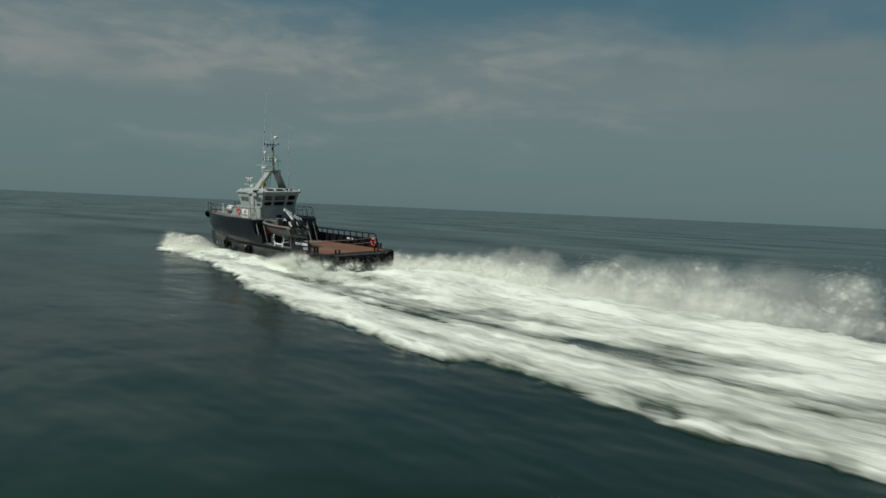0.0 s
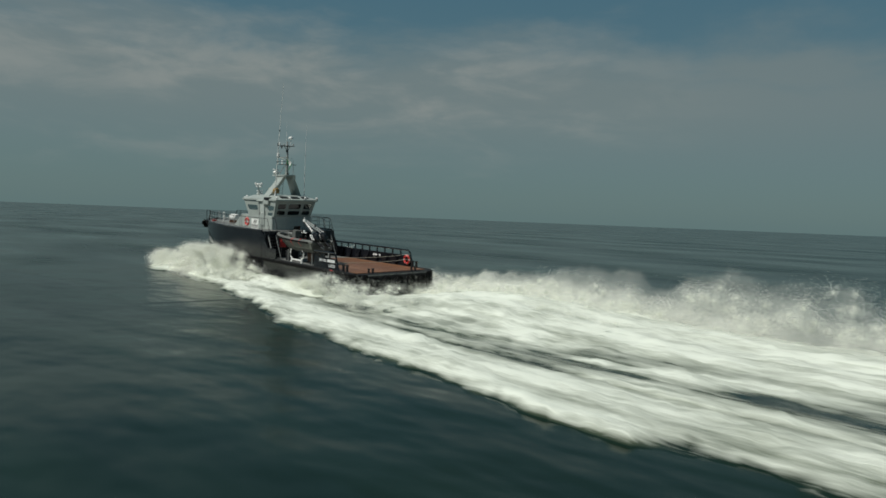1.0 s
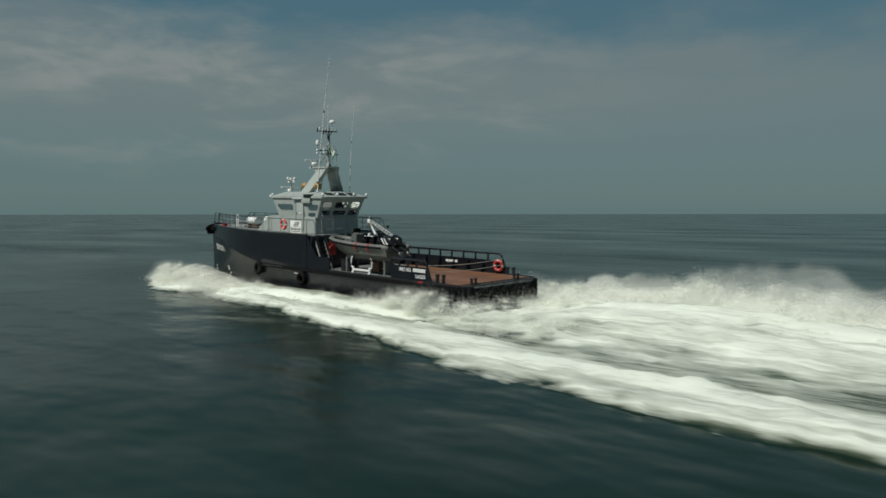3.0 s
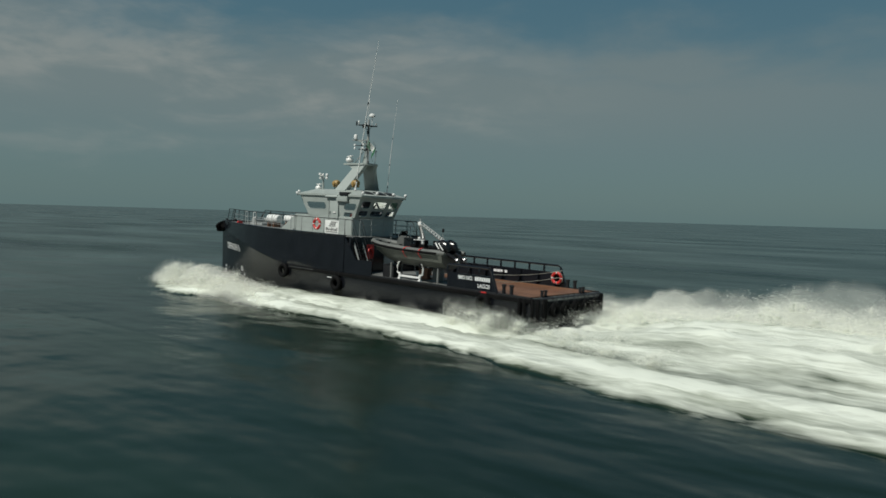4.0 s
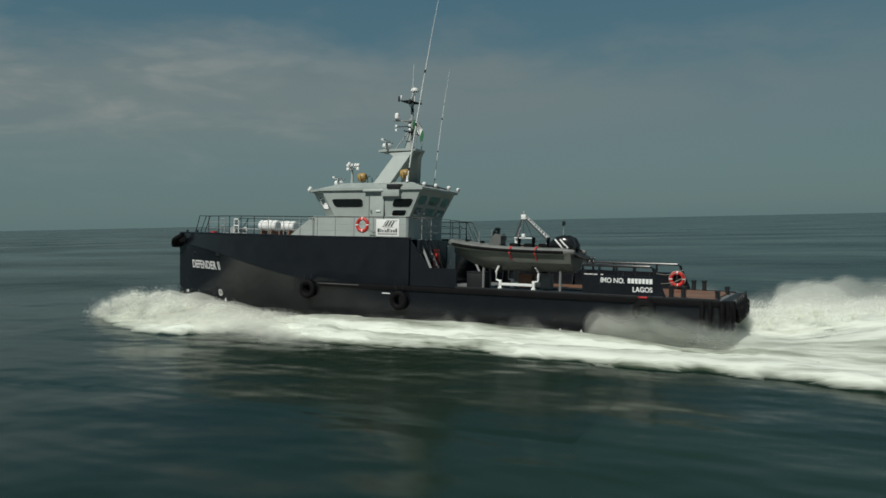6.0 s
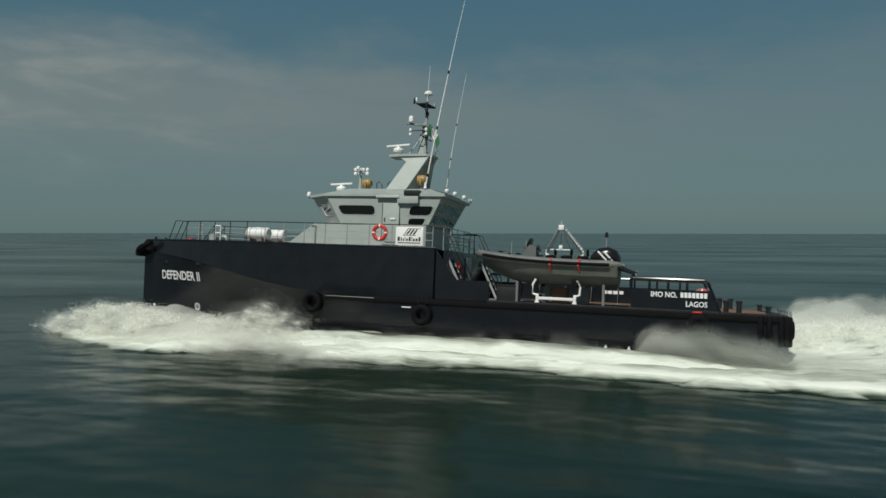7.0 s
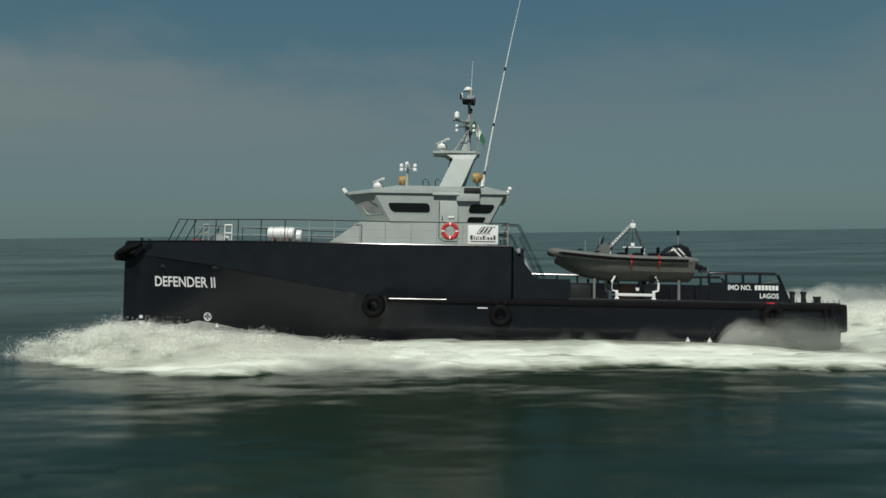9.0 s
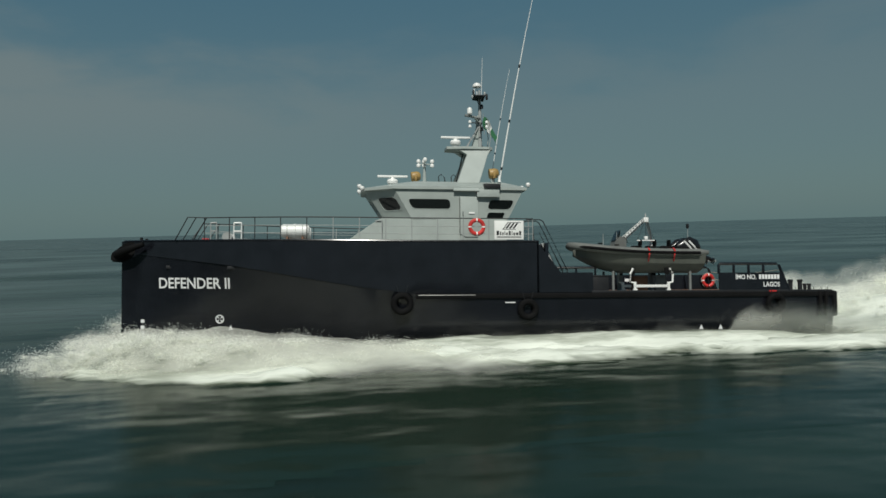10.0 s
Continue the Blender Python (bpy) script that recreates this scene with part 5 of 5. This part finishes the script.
def signboard():
    b = thing("signboard", "white signboard with black slanted emblem and lettering on the rail", "sign")
    bm = bmesh.new()
    box(bm, (-0.66, -0.015, 0.0), (0.66, 0.015, 0.84), 0.006)
    board = part("board", bm, WHITE, b)
    for k in range(2):
        bm = bmesh.new()
        prism(bm, [(0.30 - 0.62 * k, 0.016, 0.44), (0.26 - 0.58 * k, 0.016, 0.44), (0.02 - 0.58 * k, 0.016, 0.77), (0.06 - 0.62 * k, 0.016, 0.77)], (0, 0.004, 0))
        part("emblem_edge", bm, DARK, board)
        bm = bmesh.new()
        prism(bm, [(0.28 - 0.235 * k, 0.016, 0.44 + 0.305 * k), (-0.30 - 0.235 * k, 0.016, 0.44 + 0.305 * k), (-0.32 - 0.235 * k, 0.016, 0.465 + 0.305 * k), (0.26 - 0.235 * k, 0.016, 0.465 + 0.305 * k)], (0, 0.004, 0))
        part("emblem_edge", bm, DARK, board)
    for k in range(3):
        bm = bmesh.new()
        x = 0.17 - k * 0.16
        prism(bm, [(x, 0.016, 0.49), (x - 0.10, 0.016, 0.49), (x - 0.27, 0.016, 0.73), (x - 0.19, 0.016, 0.73)], (0, 0.004, 0))
        part("emblem_stripe", bm, DARK, board)
    x = 0.56
    for w, h in ((0.11, 0.19), (0.05, 0.16), (0.06, 0.12), (0.03, 0.18), (0.07, 0.12), (0.09, 0.19), (0.03, 0.19), (0.08, 0.12), (0.09, 0.12), (0.09, 0.19)):
        bm = bmesh.new()
        box(bm, (x - w, 0.016, 0.19), (x, 0.02, 0.19 + h))
        part("lettering_bar", bm, DARK, board)
        x -= w + 0.045
    bm = bmesh.new()
    box(bm, (-0.55, 0.016, 0.09), (0.55, 0.02, 0.13))
    part("lettering_bar", bm, DARK, board)
    carried.append((b, pose(15.85, 3.40, 2.35)))


signboard()


def liferaft(y):
    r = thing("liferaft", "white liferaft canister strapped on a deck cradle", "liferaft", "liferafts")
    bm = bmesh.new()
    lathe(bm, (-0.66, 0, 0.60), [(0.10, 0), (0.26, 0.03), (0.31, 0.10), (0.31, 0.62), (0.335, 0.64), (0.335, 0.70), (0.31, 0.72), (0.31, 1.22), (0.26, 1.29), (0.10, 1.32)], 22, (1, 0, 0))
    can = part("canister", bm, WHITE, r)
    for x in (-0.35, 0.35):
        bm = bmesh.new()
        tube(bm, [(x, 0.322 * math.cos(a), 0.60 + 0.322 * math.sin(a)) for a in np.linspace(0, 2 * math.pi, 25)], 0.012, 6)
        part("strap", bm, RAIL, can)
        bm = bmesh.new()
        box(bm, (x - 0.04, -0.32, 0.0), (x + 0.04, 0.32, 0.32), 0.02)
        part("cradle_leg", bm, RUST, r, "rust stained cradle leg")
    carried.append((r, pose(25.37, y, 2.28)))


liferaft(0.85)
liferaft(-0.75)


def boat_cradle():
    c = thing("boat_cradle", "white steel cradle under the workboat on the side deck", "cradle")
    for y in (0.0, -1.5):
        for x in (0.80, -0.80):
            k = 1 if x > 0 else -1
            bm = bmesh.new()
            box(bm, (x - 0.09, y - 0.09, 0.0), (x + 0.09, y + 0.09, 0.10), 0.015)
            box(bm, (x - 0.06, y - 0.05, 0.05), (x + 0.06, y + 0.05, 0.42), 0.015)
            part("foot", bm, WHITE, c)
            bm = bmesh.new()
            tube(bm, [(x, y, 0.36), (x + k * 0.20, y, 0.42), (x + k * 0.22, y, 0.78), (x + k * 0.08, y + 0.02, 1.04)], 0.05, 8)
            part("arm", bm, WHITE, c)
            bm = bmesh.new()
            box(bm, (x + k * 0.02 - 0.05, y - 0.09, 0.74), (x + k * 0.02 + 0.16, y - 0.03, 1.05), 0.02, )
            part("pad", bm, BLACK, c)
        bm = bmesh.new()
        box(bm, (-0.80, y - 0.05, 0.17), (0.80, y + 0.05, 0.29), 0.015)
        part("crossbar", bm, WHITE, c)
    carried.append((c, pose(9.16, 3.12, 0.03)))


boat_cradle()


def workboat():
    """Rigid inflatable boat, bow along +x, origin under its middle on the cradle."""
    b = thing("workboat", "grey rigid inflatable workboat with black outboards on a cradle", "boat")
    L0, L1 = -3.10, 2.85
    bm = bmesh.new()
    rows = []
    for x in np.linspace(L0, L1, 22):
        u = (x - L0) / (L1 - L0)
        w = 0.94 * (1 - max(0, u - 0.55) ** 2 * 3.7)
        keel = -0.76 + 0.74 * max(0, (u - 0.58) / 0.42) ** 2.1
        rise = 0.30 * u ** 3
        rows.append([(x, -w * 1.06, 0.12 + rise), (x, -w * 0.93, -0.34 + rise * 1.2), (x, -w * 0.5, keel * 0.86 + 0.02), (x, 0, keel), (x, w * 0.5, keel * 0.86 + 0.02), (x, w * 0.93, -0.34 + rise * 1.2), (x, w * 1.06, 0.12 + rise)])
    vs = strip(bm, rows)
    bm.faces.new(vs[0])
    bmesh.ops.recalc_face_normals(bm, faces=bm.faces)
    part("boat_hull", bm, GRP, b, "olive grey moulded hull")
    bm = bmesh.new()
    strip(bm, [[(x, s * 0.84 * (1 - max(0, (x - L0) / (L1 - L0) - 0.55) ** 2 * 3.6), 0.02 + 0.2 * ((x - L0) / (L1 - L0)) ** 3) for s in (-1, 1)] for x in np.linspace(L0, L1 - 0.2, 12)])
    part("floor", bm, DECKGREY, b)
    path = []
    for x in list(np.linspace(-3.25, 1.6, 11)):
        path.append((x, 0.88, 0.17 + 0.30 * max(0, (x - L0) / (L1 - L0)) ** 3))
    for k in range(1, 8):
        a = math.pi / 2 * k / 8
        path.append((1.6 + 1.45 * math.sin(a), 0.88 * math.cos(a), 0.17 + 0.30 * ((1.6 + 1.45 * math.sin(a) - L0) / (L1 - L0)) ** 3))
    path = path + [(3.06, 0.0, 0.50)] + [(x, -y, z) for x, y, z in path[::-1]]
    rad = [0.10] + [0.175] * (len(path) - 2) + [0.10]
    bm = bmesh.new()
    tube(bm, path, rad, 14)
    collar = part("tube_collar", bm, TUBE, b, "grey inflated rubber collar")
    bm = bmesh.new()
    tube(bm, [(x, y * 1.25 if abs(y) > 0.2 else y, z - 0.02) for x, y, z in path[1:-1]], 0.07, 10)
    part("rubbing_band", bm, BLACK, collar)
    for i in (1, 3, 5, 7, 9, 11, -2, -4, -6, -8, -10, -12):
        x, y, z = path[i]
        bm = bmesh.new()
        box(bm, (x - 0.10, y - 0.05, z + 0.20), (x + 0.10, y + 0.05, z + 0.26), 0.02)
        part("handle_patch", bm, BLACK, collar)
    # console, seats, lashings
    bm = bmesh.new()
    prism(bm, [(1.15, -0.32, 0.1), (0.45, -0.32, 0.1), (0.45, -0.32, 0.85), (0.72, -0.32, 0.95), (0.95, -0.32, 0.75)], (0, 0.64, 0))
    console = part("console", bm, TUBE, b, "grey steering console")
    bm = bmesh.new()
    prism(bm, [(0.98, -0.28, 0.76), (0.74, -0.28, 0.98), (0.70, -0.28, 1.22), (0.74, -0.28, 1.22)], (0, 0.56, 0))
    part("screen", bm, GLASS, console)
    bm = bmesh.new()
    ring_bar(bm, (0.38, 0, 0.80), (-1, 0, 0.5), 0.16, 0.018, 18, 6)
    part("wheel", bm, BLACK, console)
    for x in (-0.15, -0.85, -1.55, -2.1):
        bm = bmesh.new()
        box(bm, (x - 0.22, -0.18, 0.05), (x + 0.22, 0.18, 0.52), 0.05)
        seat = part("seat", bm, BLACK, b, "black jockey seat")
        bm = bmesh.new()
        box(bm, (x - 0.24, -0.16, 0.52), (x - 0.15, 0.16, 0.80), 0.04)
        part("backrest", bm, BLACK, seat)
    for x, z in ((1.55, 1.05), (0.9, 1.15), (-2.55, 1.35)):
        bm = bmesh.new()
        tube(bm, [(x, 0.3, 0.1), (x, 0.3, z)], [0.022, 0.012], 6)
        part("aerial", bm, RAIL, b)
    bm = bmesh.new()
    lathe(bm, (-2.55, 0.3, 1.33), [(0.05, 0), (0.07, 0.05), (0.07, 0.18), (0.03, 0.22)], 10)
    part("stern_light", bm, DARK, b)
    for x in (-0.35, -1.55):
        for s in (1, -1):
            bm = bmesh.new()
            pts = [(x, s * 0.55, 0.36), (x, s * 0.9, 0.37), (x + 0.02, s * 1.11, 0.28), (x + 0.04, s * 1.135, 0.05), (x, s * 0.93, -0.22), (x - 0.10, s * 0.55, -0.48)]
            strip(bm, [[Vector(p) + Vector((-0.035, 0, 0)), Vector(p) + Vector((0.035, 0, 0)), Vector(p) + Vector((0.035, s * 0.012, 0.012)), Vector(p) + Vector((-0.035, s * 0.012, 0.012))] for p in pts], True, True)
            part("lashing_strap", bm, ORANGE, b, "red lashing strap")
    for y in (0.33, -0.33):
        bm = bmesh.new()
        rows = []
        for x, z0, z1, w in ((-3.10, 0.26, 0.56, 0.13), (-2.97, 0.14, 0.80, 0.22), (-2.63, 0.12, 0.94, 0.26), (-2.22, 0.18, 0.84, 0.25), (-1.95, 0.28, 0.60, 0.17)):
            rows.append([(x, y + w * math.cos(a), (z0 + z1) / 2 + (z1 - z0) / 2 * math.sin(a)) for a in [2 * math.pi * k / 14 for k in range(14)]])
        strip(bm, rows, True, True)
        bmesh.ops.recalc_face_normals(bm, faces=bm.faces)
        motor = part("outboard_motor", bm, GLOSS, b, "tilted glossy black outboard motor with white stripes")
        for k in (0, 1):
            bm = bmesh.new()
            x = -2.62 + 0.24 * k
            tube(bm, [(x - 0.22, y + 0.225, 0.34), (x - 0.05, y + 0.245, 0.52), (x + 0.14, y + 0.21, 0.72)], 0.042, 6)
            part("stripe", bm, WHITE, motor)
        bm = bmesh.new()
        tube(bm, [(-2.95, y, 0.15), (-3.35, y, -0.02), (-3.65, y, -0.12)], [0.13, 0.10, 0.08], 10)
        lathe(bm, (-3.72, y, -0.17), [(0.03, -0.06), (0.14, -0.03), (0.14, 0.03), (0.03, 0.06)], 10, (-1, 0, -0.6))
        part("lower_unit", bm, GLOSS, motor)
        bm = bmesh.new()
        for k in range(3):
            a = 2 * math.pi * k / 3
            box(bm, (-0.015, 0.02, -0.05), (0.015, 0.17, 0.05), 0.01, Matrix.Translation((-3.8, y, -0.2)) @ Matrix.Rotation(a, 4, "X"))
        part("propeller", bm, RAIL, motor)
    carried.append((b, pose(9.72, 2.38, 1.62, 0, 0, 0)))


workboat()


def davit():
    d = thing("boat_davit", "white A-frame boat davit leaning over the workboat", "davit")
    apex = Vector((-0.02, 1.30, 3.36))
    for x, r in ((0.78, 0.075), (-0.78, 0.075)):
        bm = bmesh.new()
        box(bm, (x - 0.11, -0.11, 0.0), (x + 0.11, 0.11, 2.15), 0.02)
        part("post", bm, RAIL, d)
        bm = bmesh.new()
        box(bm, (x - 0.075, -0.02, 2.1), (x + 0.075, 0.16, 2.42), 0.02)
        part("hinge", bm, WHITE, d)
        bm = bmesh.new()
        foot, head_end = Vector((x, 0.1, 2.4)), apex + Vector((0.06 if x > 0 else -0.06, 0, 0))
        wide = Vector((0.0, 0.085, -0.05))
        side = (head_end - foot).cross(wide).normalized() * 0.05
        for k in (1, -1):
            strip(bm, [[p + k * wide * g + a * side + b * wide * 0.22 for a, b in ((1, 1), (-1, 1), (-1, -1), (1, -1))] for p, g in ((foot, 1.15), (head_end, 0.75))], True, True)
        for q in range(9):
            p = foot.lerp(head_end, (q + 0.5) / 9)
            w = foot.lerp(head_end, (q + 0.8) / 9)
            strip(bm, [[c + a * side * 0.8 + e * (head_end - foot).normalized() * 0.03 for a, e in ((1, 1), (-1, 1), (-1, -1), (1, -1))] for c in (p + wide, w - wide)], True, True)
        bmesh.ops.recalc_face_normals(bm, faces=bm.faces)
        part("arm", bm, WHITE, d)
    bm = bmesh.new()
    box(bm, apex - Vector((0.12, 0.08, 0.12)), apex + Vector((0.12, 0.08, 0.10)), 0.03)
    head = part("head", bm, WHITE, d)
    bm = bmesh.new()
    lathe(bm, apex + Vector((0, 0, 0.1)), [(0.04, 0), (0.04, 0.12), (0.02, 0.18)], 8)
    part("lamp", bm, RAIL, head)
    bm = bmesh.new()
    tube(bm, [apex, apex + Vector((0, 0.0, -0.95))], 0.012, 6)
    for k in (1, -1):
        tube(bm, [apex, apex + Vector((0.45 * k, 0, -1.0))], 0.010, 6)
    part("wire_fall", bm, DARK, d)
    bm = bmesh.new()
    box(bm, apex + Vector((-0.45, -0.03, -1.0)), apex + Vector((0.45, 0.03, -0.95)), 0.015)
    box(bm, apex + Vector((-0.08, -0.06, -0.95)), apex + Vector((0.08, 0.06, -0.78)), 0.03)
    part("spreader", bm, WHITE, d)
    carried.append((d, pose(9.15, 1.18, 0.0)))


davit()


def deck_locker(x, y, z, sx, sy, sz, label, material):
    k = thing("deck_locker", label, "locker")
    bm = bmesh.new()
    box(bm, (-sx / 2, -sy / 2, 0), (sx / 2, sy / 2, sz), 0.03)
    body = part("body", bm, material, k)
    bm = bmesh.new()
    box(bm, (-sx / 2 - 0.02, -sy / 2 - 0.02, sz), (sx / 2 + 0.02, sy / 2 + 0.02, sz + 0.06), 0.02)
    part("lid", bm, material, k)
    carried.append((k, pose(x, y, z)))


deck_locker(11.45, 2.2, -0.02, 0.9, 0.8, 0.72, "dark steel deck locker under the workboat's bow", DARK)
deck_locker(9.2, 1.75, 0.05, 0.7, 0.4, 0.62, "rust stained brown box on the side deck", RUST)
deck_locker(8.2, 1.75, 0.05, 0.5, 0.4, 0.66, "grey box on the side deck", DECKGREY)
for x in (10.9, 11.0, 7.2):
    bm = bmesh.new()
    tube(bm, [(x, 1.9 if x > 10.95 else 2.9, 0), (x, 1.9 if x > 10.95 else 2.9, 0.95)], 0.06, 8)
    part("boat_prop", bm, DECKGREY, ship)


def flag():
    f = thing("flag", "green and white striped flag blown aft from the mast", "flag")

    def cloth(u, v):
        x = -0.06 - 0.62 * u
        z = -0.35 * u - 0.70 * u * u - v * (0.62 - 0.16 * u)
        return Vector((x + 0.10 * math.sin(3.0 * v), 0.16 * math.sin(7 * u + 2 * v) * (0.3 + u), z))

    for k, (m, w) in enumerate(((GREEN, "green"), (CLOTH, "white"), (GREEN, "green"))):
        bm = bmesh.new()
        us = np.linspace(k / 3, (k + 1) / 3, 7)
        front = [[cloth(u, v) for v in np.linspace(0, 1, 8)] for u in us]
        strip(bm, front)
        strip(bm, [[p + Vector((0, 0.006, 0)) for p in r] for r in front])
        part("stripe", bm, m, f, w + " cloth stripe")
    bm = bmesh.new()
    tube(bm, [(0.0, 0.02, 0.15), (-0.06, 0.02, -0.9)], 0.008, 5)
    part("halyard", bm, ROPE, f)
    carried.append((f, pose(16.38, 0.1, 8.62)))


flag()


def motions():
    """The ship and all that rides on it, and the water that it throws up."""
    for ob, m in carried:
        walk(ob, [(r[0], ship_pose(r) @ m) for r in SHIP])
    for bar, (x, y, z) in scanners:
        walk(bar, [(t, pose(x, y, z, 0, 0, 65 * (t - 10))) for t in range(11)])
    for ob, peak, hang, x in bursts:
        keys = [peak - hang - 0.6, peak - hang - 0.25, peak - hang / 2, peak, peak + hang / 2, peak + hang, peak + hang + 0.8]
        high = [-4.8, -1.5, -0.25, 0.0, -0.1, -0.5, -4.8]
        rows = []
        for t in sorted({0.0, 10.0, *(k for k in keys if 0 < k < 10)}):
            drift = 6.5 * max(-0.8, min(0.8, peak - t))
            rows.append((t, pose(SPEED * t + x + drift, hull_half(x) + 0.2, curve(t, keys, high))))
        walk(ob, rows)
    # the trail closes in on the hull as the ship heels over
    walk(trail, [(t, pose(SPEED * t + PIVOT, 0, 0, 0, 0, a)) for t, a in ((0, 0), (1, 0), (2.5, 0.3), (4.5, 4.2), (5.5, 6.0), (7, 7.0), (8.5, 8.2), (10, 8.6))])
    # the mist off the bow surges ahead and outwards as the bow drops
    surge = [(0, 0.8, 0.2, -0.5), (0.5, 0.7, 0.7, 0), (1.0, 0.5, 0.7, 0), (1.8, 0, 0, -1.2), (2.5, 1.0, 0.3, -0.4), (3.8, 0.5, 0, -0.9), (4.7, 3.6, 0.7, 0.2), (5.2, 3.0, 0.6, 0),
             (6.1, 0, 0, -1.6), (7.3, 0.4, 0.1, -0.9), (8.0, 1.6, 0.5, 0.2), (8.7, 0.4, 0.1, -0.7), (10, 0, 0, -1.4)]
    for ob in surges:
        walk(ob, [(t, pose(SPEED * t + x, y, z)) for t, x, y, z in surge])
    # the bow wave swells up twice as the bow drops
    for ob in swells:
        walk(ob, [(t, pose(SPEED * t + x, 0, z)) for t, x, z in ((0, 2, -2.0), (0.45, 1.0, -0.25), (0.8, 0, 0), (1.1, -1.2, 0), (1.5, -2.4, -1.0), (2.1, -2, -2.3), (3.2, 0, -2.6), (4.3, 1.5, -1.7), (4.8, 0.8, -1.7), (5.4, 0, -2.6), (6.5, 0, -3.2), (10, 0, -3.6))])
    for ob in drifts:
        walk(ob, [(t, pose(SPEED * t, 0, z)) for t, z in ((0, 0), (2, 0), (3.2, -0.1), (4.5, -0.8), (5.5, -1.5), (7, -2.6), (10, -3.0))])
    for ob in (wake, *sprays):
        walk(ob, [(t, pose(SPEED * t, 0, 0)) for t in (0, 2.5, 5, 7.5, 10)])


motions()
